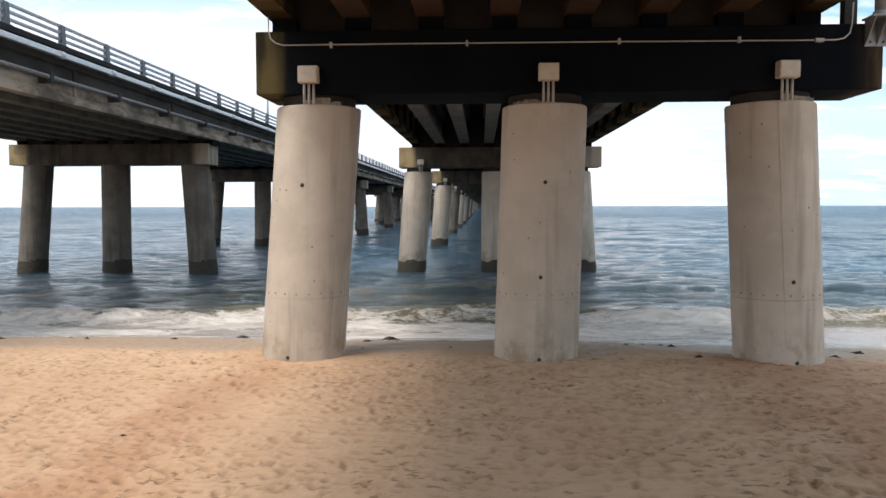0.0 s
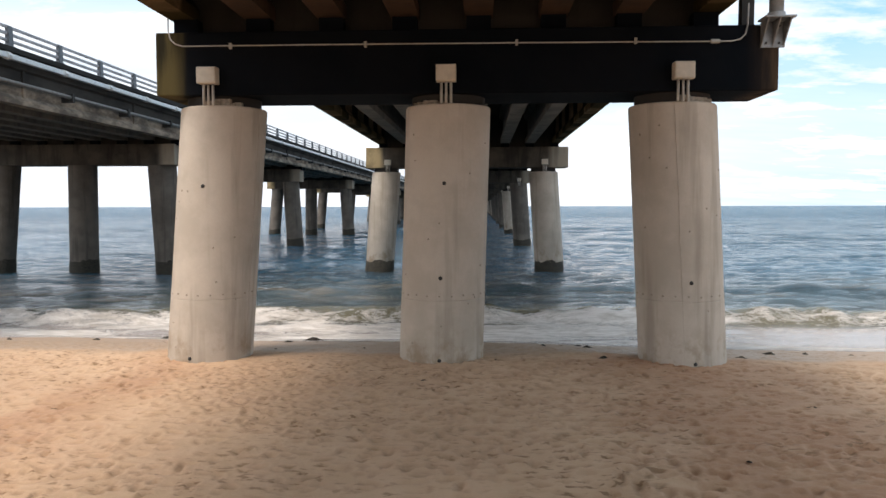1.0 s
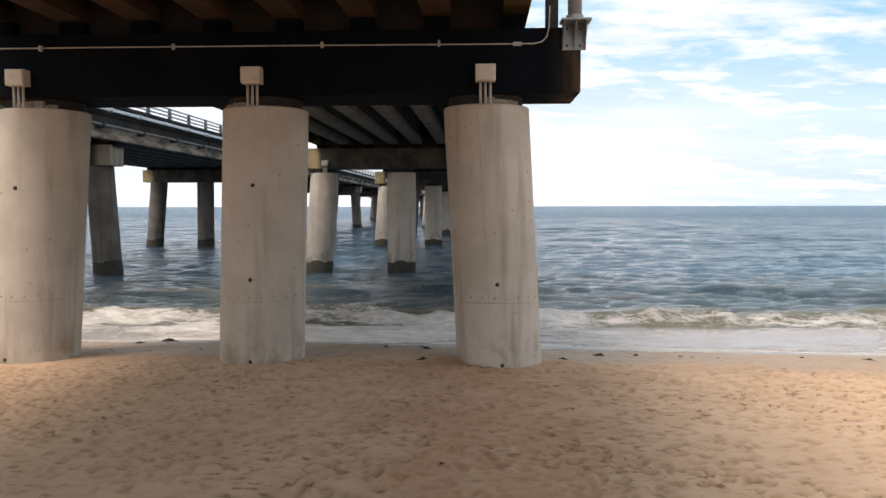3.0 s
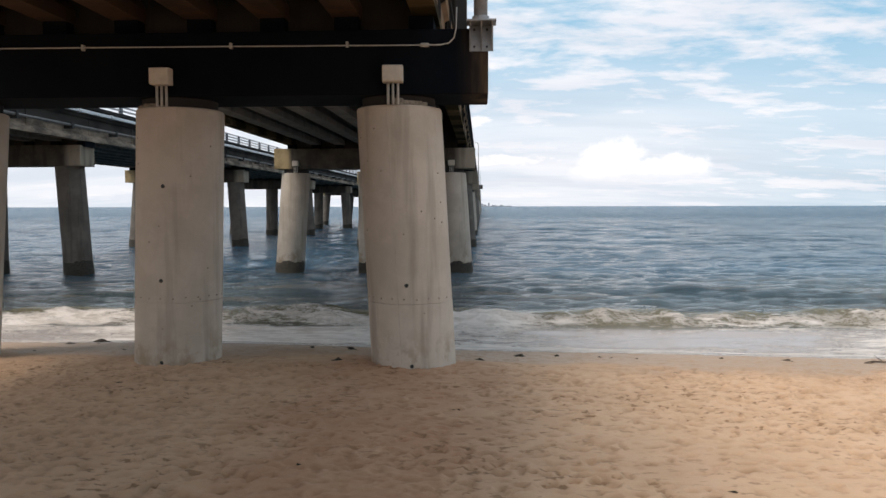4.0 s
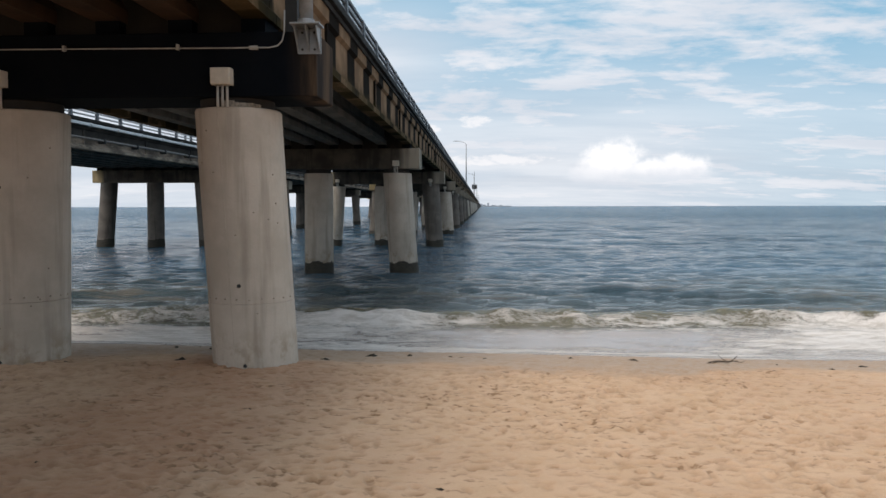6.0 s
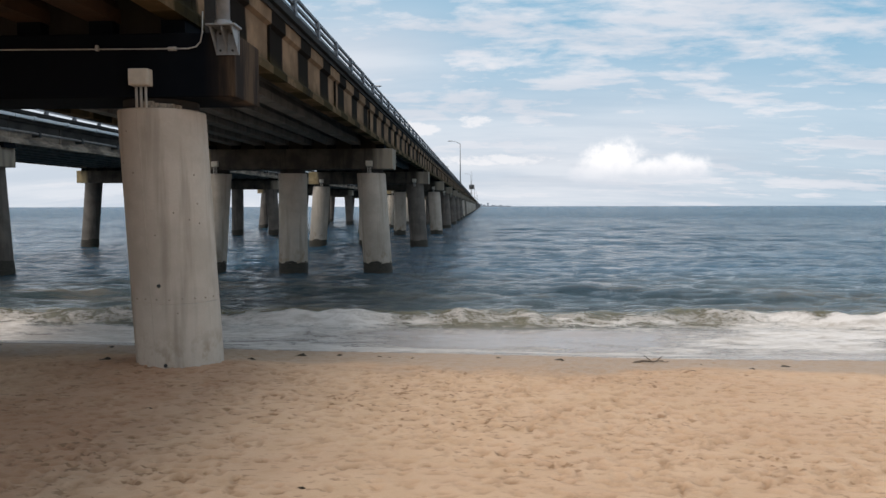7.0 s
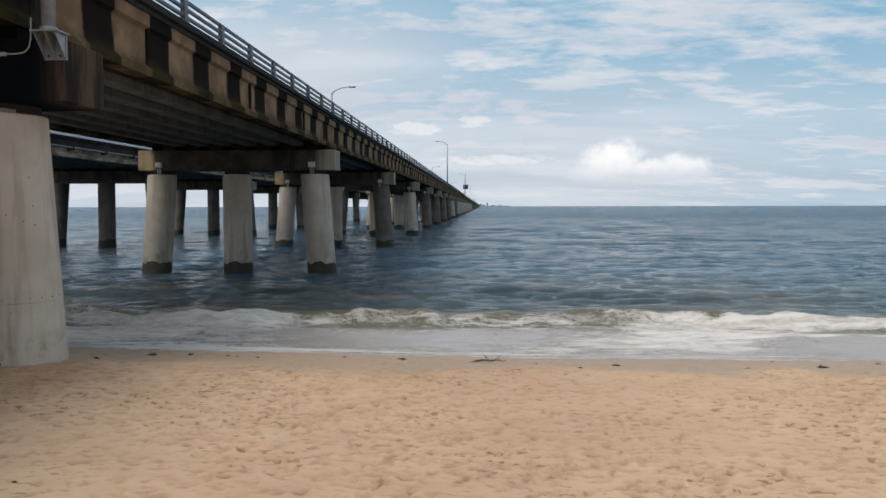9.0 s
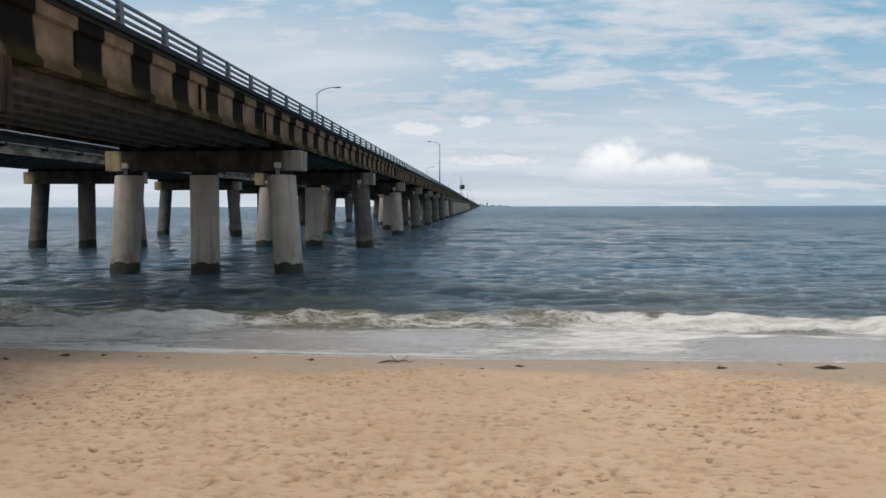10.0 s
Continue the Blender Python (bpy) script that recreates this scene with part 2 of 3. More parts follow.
def sand_material():
    m, t, b = material("sand")
    w = world_coord(t)
    split = t.nodes.new("ShaderNodeSeparateXYZ")
    t.links.new(w, split.inputs[0])
    broad = noise_node(t, w, 0.28, 4.0, 0.55, (1, 1.4, 1))
    mid = noise_node(t, w, 2.6, 5.0, 0.6)
    grain = noise_node(t, w, 160.0, 2.0, 0.7)
    colour = mix(t, ramp(t, broad, 0.35, 0.65), (0.555, 0.362, 0.232), (0.49, 0.307, 0.193))
    colour = mix(t, math_node(t, "MULTIPLY", ramp(t, mid, 0.35, 0.7), 0.4), colour, (0.45, 0.285, 0.16))
    colour = mix(t, math_node(t, "MULTIPLY", ramp(t, grain, 0.4, 0.75), 0.35), colour, (0.68, 0.51, 0.35))
    # shade in the trodden hollows, put into the colour
    pit_shade = t.nodes.new("ShaderNodeAttribute")
    pit_shade.attribute_name = "pit_shade"
    colour = mix(t, math_node(t, "MULTIPLY", pit_shade.outputs["Fac"], 0.8), colour, (0.19, 0.104, 0.052))
    # damp drip lines in the sand below both edges of the deck
    across = math_node(t, "ADD", split.outputs[0], math_node(t, "MULTIPLY", math_node(t, "SUBTRACT", noise_node(t, w, 0.9, 5.0, 0.65), 0.5), 2.4))
    right_drip = ramp(t, math_node(t, "ABSOLUTE", math_node(t, "SUBTRACT", across, 4.6)), 2.3, 0.4)
    left_drip = ramp(t, math_node(t, "ABSOLUTE", math_node(t, "SUBTRACT", across, -3.3)), 0.9, 0.2, 0.0, 0.7)
    drip = math_node(t, "MULTIPLY", math_node(t, "MAXIMUM", right_drip, left_drip), ramp(t, noise_node(t, w, 1.6, 4.0, 0.6), 0.3, 0.6, 0.45, 1.0))
    colour = mix(t, math_node(t, "MULTIPLY", drip, 0.62), colour, (0.335, 0.158, 0.082))
    # small scuffs and dimples, thicker in some patches, their shade painted dark
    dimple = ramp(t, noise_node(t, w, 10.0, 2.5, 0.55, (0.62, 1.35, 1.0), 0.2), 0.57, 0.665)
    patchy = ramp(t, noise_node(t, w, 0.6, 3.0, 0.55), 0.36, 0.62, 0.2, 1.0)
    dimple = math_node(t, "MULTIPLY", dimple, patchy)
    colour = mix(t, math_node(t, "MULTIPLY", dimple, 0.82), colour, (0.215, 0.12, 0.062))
    # wet strip along the water's edge
    askew = math_node(t, "ADD", split.outputs[1], math_node(t, "MULTIPLY", math_node(t, "SUBTRACT", split.outputs[0], 1.0), 0.05))
    edge = math_node(t, "ADD", askew, math_node(t, "MULTIPLY", math_node(t, "SUBTRACT", noise_node(t, w, 0.5, 3.0, 0.5), 0.5), 3.6))
    wet = ramp(t, edge, WET_Y, WET_Y + 0.8)
    colour = mix(t, math_node(t, "MULTIPLY", wet, 0.95), colour, (0.37, 0.255, 0.172))
    t.links.new(colour, b.inputs["Base Color"])
    t.links.new(ramp(t, wet, 0.0, 1.0, 0.95, 0.55), b.inputs["Roughness"])
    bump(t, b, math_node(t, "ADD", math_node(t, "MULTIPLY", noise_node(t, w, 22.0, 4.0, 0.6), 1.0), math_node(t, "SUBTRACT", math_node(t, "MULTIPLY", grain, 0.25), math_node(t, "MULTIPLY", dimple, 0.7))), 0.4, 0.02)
    return m


def water_material():
    m, t, b = material("sea_water")
    w = world_coord(t)
    split = t.nodes.new("ShaderNodeSeparateXYZ")
    t.links.new(w, split.inputs[0])
    foam_attr = t.nodes.new("ShaderNodeAttribute")
    foam_attr.attribute_name = "foam"
    silt = ramp(t, math_node(t, "ADD", split.outputs[1], math_node(t, "MULTIPLY", noise_node(t, w, 0.12, 3.0, 0.5), 16.0)), 47.0, 30.0)
    broad = noise_node(t, w, 0.05, 4.0, 0.6, (0.5, 1, 1))
    colour = mix(t, ramp(t, broad, 0.35, 0.65), (0.010, 0.054, 0.096), (0.016, 0.068, 0.118))
    colour = mix(t, math_node(t, "MULTIPLY", silt, 0.78), colour, (0.036, 0.037, 0.022))
    # the breaker lifts sand into its green-brown face and back
    roller = ramp(t, math_node(t, "ABSOLUTE", math_node(t, "SUBTRACT", math_node(t, "ADD", split.outputs[1], math_node(t, "MULTIPLY", noise_node(t, w, 0.5, 4.0, 0.6, (0.5, 1.5, 1.0)), 1.6)), 20.7)), 1.3, 0.5)
    colour = mix(t, math_node(t, "MULTIPLY", roller, 0.85), colour, (0.135, 0.108, 0.052))
    colour = mix(t, ramp(t, math_node(t, "ADD", split.outputs[1], math_node(t, "MULTIPLY", noise_node(t, w, 0.8, 4.0, 0.6, (0.5, 1.5, 1.0)), 1.2)), 19.9, 18.7), colour, (0.37, 0.315, 0.285))
    streaks = math_node(t, "MULTIPLY", ramp(t, noise_node(t, w, 0.42, 5.0, 0.62, (0.3, 1.5, 1.0), 0.5), 0.50, 0.62), math_node(t, "MULTIPLY", ramp(t, split.outputs[1], 20.5, 22.5), ramp(t, split.outputs[1], 36.0, 27.0)))
    colour = mix(t, math_node(t, "MULTIPLY", streaks, 0.75), colour, (0.115, 0.088, 0.056))
    lace = noise_node(t, w, 1.8, 8.0, 0.72, (0.5, 1.5, 1.0), 1.2)
    froth = noise_node(t, w, 9.0, 6.0, 0.7, (0.7, 1.3, 1.0), 0.8)
    broken = math_node(t, "ADD", math_node(t, "MULTIPLY", math_node(t, "SUBTRACT", lace, 0.5), 1.7), math_node(t, "MULTIPLY", math_node(t, "SUBTRACT", froth, 0.5), 1.1))
    fac = ramp(t, math_node(t, "ADD", foam_attr.outputs["Fac"], broken), 0.36, 0.86)
    cream = mix(t, ramp(t, noise_node(t, w, 3.5, 6.0, 0.7, (0.5, 1.5, 1.0), 0.6), 0.35, 0.62), (0.52, 0.45, 0.39), (0.76, 0.69, 0.635))
    colour = mix(t, fac, colour, cream)
    t.links.new(colour, b.inputs["Base Color"])
    calm = ramp(t, split.outputs[1], 30.0, 260.0, 0.05, 0.26)
    t.links.new(math_node(t, "MAXIMUM", ramp(t, fac, 0.0, 1.0, 0.0, 0.75), calm), b.inputs["Roughness"])
    b.inputs["IOR"].default_value = 1.42
    b.inputs["Specular Tint"].default_value = (0.70, 0.90, 1.0, 1.0)
    ripple = noise_node(t, w, 3.2, 7.0, 0.74, (0.42, 1.35, 1.0), 0.6)
    fret = noise_node(t, w, 7.5, 5.0, 0.7, (0.5, 1.25, 1.0), 0.4)
    ripple = math_node(t, "ADD", math_node(t, "MULTIPLY", ripple, 1.2), math_node(t, "MULTIPLY", fret, 0.42))
    gust = ramp(t, noise_node(t, w, 0.16, 4.0, 0.6, (0.45, 1.3, 1.0), 0.5), 0.36, 0.66, 0.35, 1.5)
    ripple = math_node(t, "MULTIPLY", ripple, gust)
    swell = noise_node(t, w, 0.22, 3.0, 0.55, (0.45, 1.5, 1.0))
    chop = noise_node(t, w, 0.62, 5.0, 0.62, (0.75, 0.8, 1.0))
    rollers = noise_node(t, w, 0.3, 4.0, 0.6, (1.0, 0.4, 1.0))
    near_shore = ramp(t, split.outputs[1], 16.5, 27.0, 0.12, 1.0)
    offshore = ramp(t, split.outputs[1], 24.0, 75.0, 0.0, 1.0)
    height = math_node(t, "ADD", math_node(t, "MULTIPLY", math_node(t, "ADD", ripple, math_node(t, "MULTIPLY", swell, 1.6)), near_shore),
                       math_node(t, "MULTIPLY", math_node(t, "ADD", math_node(t, "MULTIPLY", chop, 4.0), math_node(t, "ADD", math_node(t, "MULTIPLY", ripple, 1.3), math_node(t, "MULTIPLY", rollers, 6.0))), offshore))
    height = math_node(t, "ADD", height, math_node(t, "MULTIPLY", math_node(t, "MULTIPLY", froth, fac), 0.22))
    bump(t, b, height, 1.0, 0.2)
    return m


WET_Y = 11.75
STAIN_PHASE = -0.366
BOLT = plain("rusted_bolt", (0.30, 0.25, 0.205), 0.8)
JACKET = concrete("jacket_concrete", (0.535, 0.465, 0.39), (0.435, 0.375, 0.31), (0.27, 0.225, 0.18), 0.6, splash=(0.25, 0.175, 0.105))
PILE = concrete("weathered_pile_concrete", (0.165, 0.142, 0.122), (0.108, 0.094, 0.081), (0.055, 0.047, 0.041), 0.7)
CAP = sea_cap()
# Girder tones carry light: landward darkened as in shade, seaward paler as lit off water.
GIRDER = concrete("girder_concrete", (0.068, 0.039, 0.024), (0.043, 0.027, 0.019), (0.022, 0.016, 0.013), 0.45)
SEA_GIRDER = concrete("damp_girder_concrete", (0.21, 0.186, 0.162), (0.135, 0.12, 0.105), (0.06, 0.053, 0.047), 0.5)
# Near-black: the shade of soffit, diaphragms and pile necks is put into the colour.
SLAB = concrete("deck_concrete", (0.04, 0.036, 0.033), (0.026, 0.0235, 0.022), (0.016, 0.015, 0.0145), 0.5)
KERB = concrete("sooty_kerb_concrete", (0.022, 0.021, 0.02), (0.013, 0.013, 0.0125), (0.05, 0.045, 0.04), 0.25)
FASCIA = fascia_concrete()
OLD_FASCIA = dark_fascia()
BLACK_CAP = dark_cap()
MAIN = plain("dull_pipe", (0.2, 0.19, 0.18), 0.6, 0.1, 0.4)
SILVER = plain("silver_pipe", (0.62, 0.64, 0.66), 0.35, 0.3, 0.2)
GROWTH = plain("marine_growth", (0.055, 0.048, 0.036), 0.9, 0.0, 0.6, 14.0)
STEEL = plain("galvanised_rail", (0.12, 0.132, 0.15), 0.5, 0.35, 0.3)
# Paler copy of the rail steel: the older rails' lit tone is in the colour.
PALE_STEEL = plain("lit_pale_rail", (0.40, 0.40, 0.42), 0.55, 0.1, 0.3)
PIPE = plain("grey_pipe", (0.27, 0.28, 0.29), 0.42, 0.2, 0.25)
CONDUIT = plain("pale_conduit", (0.46, 0.44, 0.41), 0.5, 0.1, 0.2)
BOX = plain("painted_box", (0.62, 0.56, 0.47), 0.6, 0.0, 0.15)
DARK = plain("dark_rubber", (0.03, 0.03, 0.03), 0.8)
MORTAR = plain("crumbled_mortar", (0.36, 0.31, 0.25), 0.9, 0.0, 0.5, 20.0)
SEAM = plain("seam_sealant", (0.50, 0.43, 0.35), 0.8)
LAMP = plain("lamp_grey", (0.3, 0.31, 0.32), 0.5, 0.4)
WEED = plain("wrack", (0.045, 0.032, 0.02), 0.9, 0.0, 0.5)
WOOD = plain("driftwood", (0.09, 0.065, 0.045), 0.9, 0.0, 0.5)
HAZE = plain("hazy_far_land", (0.30, 0.33, 0.37), 0.9, 0.0, 0.2, 0.05)
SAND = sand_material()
WATER = water_material()


# ---------------------------------------------------------------- building blocks
def part(name, bm, mat, parent=None, label="", at=(0, 0, 0), smooth=False):
    """Links a bmesh or a ready mesh as one object under a thing or a part."""
    if isinstance(bm, bmesh.types.BMesh):
        me = bpy.data.meshes.new(name)
        bm.to_mesh(me)
        bm.free()
        me.materials.append(mat)
        if smooth:
            me.polygons.foreach_set("use_smooth", [True] * len(me.polygons))
    else:
        me = bm
    ob = new(name, me)
    ob.parent = parent
    ob.location = at
    return tagged(ob, label)


def thing(name, label, category, group="", at=(0, 0, 0), kind=""):
    ob = new(name)
    ob.location = at
    return tagged(ob, label, category, group, kind)


def add_box(bm, x0, x1, y0, y1, z0, z1, bevel=0.0):
    made = bmesh.ops.create_cube(bm, size=1.0, matrix=Matrix.LocRotScale(((x0 + x1) / 2, (y0 + y1) / 2, (z0 + z1) / 2), None, (x1 - x0, y1 - y0, z1 - z0)))
    if bevel:
        edges = list({e for v in made["verts"] for e in v.link_edges})
        bmesh.ops.bevel(bm, geom=edges, offset=bevel, segments=2, affect="EDGES", profile=0.6)
    return bm


def box(*args, bevel=0.0):
    return add_box(bmesh.new(), *args, bevel=bevel)


def add_rings(bm, rings, closed=True):
    """Skins rings of points, and caps the ends."""
    rows = [[bm.verts.new(p) for p in ring] for ring in rings]
    n = len(rows[0])
    for a, b in zip(rows, rows[1:]):
        for i in range(n if closed else n - 1):
            bm.faces.new((a[i], a[(i + 1) % n], b[(i + 1) % n], b[i]))
    if closed:
        bm.faces.new(rows[0][::-1])
        bm.faces.new(rows[-1])
    return bm


def add_tube(bm, points, radius, sides=8):
    """A round bar along a line of points."""
    pts = [Vector(p) for p in points]
    rings = []
    for i, p in enumerate(pts):
        d = (pts[min(i + 1, len(pts) - 1)] - pts[max(i - 1, 0)]).normalized()
        u = d.orthogonal().normalized() if i == 0 else (u - d * u.dot(d)).normalized()
        v = d.cross(u)
        r = radius[i] if isinstance(radius, (list, tuple)) else radius
        rings.append([p + u * (r * math.cos(2 * math.pi * k / sides)) + v * (r * math.sin(2 * math.pi * k / sides)) for k in range(sides)])
    return add_rings(bm, rings)


def tube(points, radius, sides=8):
    return add_tube(bmesh.new(), points, radius, sides)


def turned(profile, lean=0.0, sides=40, wobble=0.0, ragged=0.0):
    """A lathe form: rows of (radius, z); lean shifts x per metre of height."""
    rng = random.Random(5)
    return add_rings(bmesh.new(), [[((r + rng.uniform(-wobble, wobble)) * math.cos(2 * math.pi * k / sides) + lean * z, (r + rng.uniform(-wobble, wobble)) * math.sin(2 * math.pi * k / sides), z + rng.uniform(-ragged, ragged))
                                    for k in range(sides)] for r, z in profile])


def extrude_y(profile, y0, y1, bm=None):
    """A beam along y from a closed outline of (x, z)."""
    return add_rings(bm or bmesh.new(), [[(x, y0, z) for x, z in profile], [(x, y1, z) for x, z in profile]])


# ---------------------------------------------------------------- ground and sea
WATER_Z = -0.42


def shore_tilt(x):
    """The water's edge runs slightly askew to the bridge."""
    return np.clip(0.055 * (x - 1.0), -0.42, 0.85)


def beach_height(x, y):
    """Level sand that falls to the water's edge and on under the sea."""
    s = np.clip(y + shore_tilt(x) - 11.0, 0, None)
    z = 0.215 - 0.012 * s - 0.019 * s * s
    z = np.maximum(z, -0.45 - 0.06 * s)
    z = np.maximum(z, -3.0)
    for px in (-2.83, 0.86, 4.59):          # sand drifted against the piles
        z = z + 0.025 * np.exp(-(((x - px) / 1.1) ** 2 + ((y - 11.7) / 1.0) ** 2))
    return z + 0.02 * np.sin(x * 0.31 + 1.0) + 0.012 * np.sin(x * 0.83 + y * 0.5)


def graded(lo, hi, step, far_lo, far_hi, growth=1.25):
    """Even steps from lo to hi, growing ones beyond."""
    mid = np.arange(lo, hi + step / 2, step)
    left, right, d = [], [], step
    p = lo
    while p > far_lo:
        d *= growth
        p -= d
        left.append(max(p, far_lo))
    d, p = step, mid[-1]
    while p < far_hi:
        d *= growth
        p += d
        right.append(min(p, far_hi))
    return np.concatenate([left[::-1], mid, right])


def sheet(name, xs, ys, height, mat, layer="", values=None):
    gx, gy = np.meshgrid(xs, ys)
    gz = height(gx, gy)
    co = np.stack([gx, gy, gz], -1).reshape(-1, 3)
    nx, ny = len(xs), len(ys)
    i = (np.arange(ny - 1)[:, None] * nx + np.arange(nx - 1)[None, :]).ravel()
    faces = np.stack([i, i + 1, i + nx + 1, i + nx], 1)
    me = bpy.data.meshes.new(name)
    me.vertices.add(len(co))
    me.vertices.foreach_set("co", co.astype(np.float32).ravel())
    me.loops.add(faces.size)
    me.loops.foreach_set("vertex_index", faces.astype(np.int32).ravel())
    me.polygons.add(len(faces))
    me.polygons.foreach_set("loop_start", (np.arange(len(faces)) * 4).astype(np.int32))
    me.polygons.foreach_set("loop_total", np.full(len(faces), 4, np.int32))
    me.update(calc_edges=True)
    me.polygons.foreach_set("use_smooth", np.ones(len(faces), bool))
    if layer:
        a = me.attributes.new(layer, "FLOAT", "POINT")
        a.data.foreach_set("value", values(gx, gy).astype(np.float32).ravel())
    me.materials.append(mat)
    me.validate()
    return new(name, me)


def soft_noise(rng, x, y, size, octaves=3):
    """Smooth value noise on a plane, sizes halving."""
    out, amp = np.zeros_like(x), 1.0
    for _ in range(octaves):
        table = rng.random((64, 64))
        u, v = x / size, y / size
        iu, iv = np.floor(u).astype(int), np.floor(v).astype(int)
        fu, fv = u - iu, v - iv
        fu, fv = fu * fu * (3 - 2 * fu), fv * fv * (3 - 2 * fv)
        g = lambda a, b: table[(iu + a) % 64, (iv + b) % 64]
        out += amp * ((g(0, 0) * (1 - fu) + g(1, 0) * fu) * (1 - fv) + (g(0, 1) * (1 - fu) + g(1, 1) * fu) * fv - 0.5)
        size, amp = size / 2, amp / 2
    return out


PIT_SHADE = {}


def trodden(x, y):
    """Sand with footprints: many small dents with raised rims. Also notes the shade painted inside them."""
    z = beach_height(x, y)
    rng = np.random.default_rng(7)
    near = (np.abs(x - 8) < 22) & (y > 1.5) & (y < 16)
    z = z + np.where(near, 0.017 * soft_noise(rng, x, y, 0.45, 3) * np.clip((13.4 - y) / 2.0, 0.12, 1), 0)
    pit_shade = np.zeros_like(z)
    xs, ys = x[0], y[:, 0]
    for _ in range(33000):
        cx, cy = rng.uniform(-11, 26), 2.5 + 11.0 * rng.random() ** 0.85
        dense = 0.55 + 0.45 * math.sin(cx * 0.7 + 1.3 * math.sin(cy * 0.8))
        if rng.random() > (dense + 0.35) * min(1.0, max(0.0, (cy - 2.5) / 2.0)):
            continue
        length, width = rng.uniform(0.045, 0.11) * rng.uniform(0.7, 1.3), rng.uniform(0.028, 0.055)
        turn = rng.uniform(-0.5, 0.5) + (math.pi / 2 if rng.random() < (0.3 if cx < 4 else 0.1) else 0)
        if cx <= 7:
            length, width = length * 0.85, width * 0.9
        if cx > 7:
            length, width = length * 0.9, width * 0.72
        deep = rng.uniform(0.014, 0.052) * (0.66 if cx > 5 else 0.55) * (0.5 if cy > 11.6 else 1)
        i0, i1 = np.searchsorted(xs, (cx - 0.35, cx + 0.35))
        j0, j1 = np.searchsorted(ys, (cy - 0.35, cy + 0.35))
        if i1 <= i0 or j1 <= j0:
            continue
        dx, dy = x[j0:j1, i0:i1] - cx, y[j0:j1, i0:i1] - cy
        u = (dx * math.cos(turn) + dy * math.sin(turn)) / length
        v = (-dx * math.sin(turn) + dy * math.cos(turn)) / width
        r2 = u * u + v * v
        pit = np.exp(-r2 * r2 * 0.9)
        z[j0:j1, i0:i1] += deep * (-pit + 0.28 * np.exp(-((np.sqrt(r2) - 1.6) / 0.5) ** 2))
        pit_shade[j0:j1, i0:i1] = np.maximum(pit_shade[j0:j1, i0:i1], pit * (deep / 0.034) * rng.uniform(0.15, 1.0))
    PIT_SHADE["sand"] = pit_shade
    return z


sand_x = graded(-9.5, 24.5, 0.030, -4900.0, 4900.0, 1.18)
sand_y = graded(4.6, 14.8, 0.031, -4900.0, 4900.0, 1.18)
ground = sheet("ground", sand_x, sand_y, trodden, SAND, "pit_shade", lambda x, y: PIT_SHADE["sand"])
tagged(ground, "pale tan beach sand trodden with footprints, wet at the water's edge", "beach", kind="structure")

BREAK_Y = 19.5


def wave_crest(x):
    return BREAK_Y + 0.5 * np.sin(x * 0.11 + 0.6) + 0.22 * np.sin(x * 0.37 + 2.0) + 0.1 * np.sin(x * 0.9)


def shore_line(x):
    return 13.95 - shore_tilt(x) + 0.14 * np.sin(x * 0.23 + 2.2) + 0.09 * np.sin(x * 0.61)


def sea_height(x, y):
    rng = np.random.default_rng(3)
    z = np.full_like(x, WATER_Z)
    calm = np.clip((y - 17.0) / 9.0, 0.06, 1.0)
    step = np.maximum(0.10, 0.0072 * y)
    for n in range(80):
        size = 0.5 * 3.6 ** rng.random() if n < 62 else 2.5 * 4.0 ** rng.random()
        turn = rng.normal(0, 0.5)
        k = 2 * math.pi / size
        keep = np.clip((size / step - 2.6) / 2.2, 0, 1)
        wob = 0.6 * np.sin(x * 0.13 * rng.uniform(0.5, 1.5) + y * 0.07 + rng.uniform(0, 6))
        s = np.sin(k * (x * math.sin(turn) + y * math.cos(turn)) + rng.uniform(0, 6.28) + wob)
        z = z + (0.0078 if n < 62 else 0.0030 + 0.0055 * np.clip((y - 32) / 40, 0, 1)) * size ** 0.75 * keep * calm * (s + 0.25 * s * s) * np.clip(0.55 + 1.5 * soft_noise(rng, x, y * 0.8, size * 2.6 + 0.7, 1), 0, 1.6)
    d = y - wave_crest(x)
    lump = 0.75 + 0.5 * soft_noise(rng, x, y, 2.5, 3)
    z = z + 0.42 * lump * np.exp(-np.where(d < 0, (d / 0.42) ** 2, (d / 1.3) ** 2))
    z = z + 0.10 * lump * np.exp(-((d + 1.7) / 0.35) ** 2)
    z = z + 0.16 * lump * np.exp(-((d - 6.8 - 0.6 * np.sin(x * 0.21)) / 0.8) ** 2)
    z = z + 0.13 * soft_noise(rng, x, y, 0.55, 3) * np.exp(-((d + 0.1) / 0.5) ** 2)
    # the last wash runs up the sand as a thin film
    film = beach_height(x, y) + 0.012
    run = np.clip((y - shore_line(x)) / 1.2, 0, 1)
    z = film * (1 - run) + np.maximum(z, film) * run
    return np.where(y < shore_line(x), beach_height(x, y) - 0.05, z)


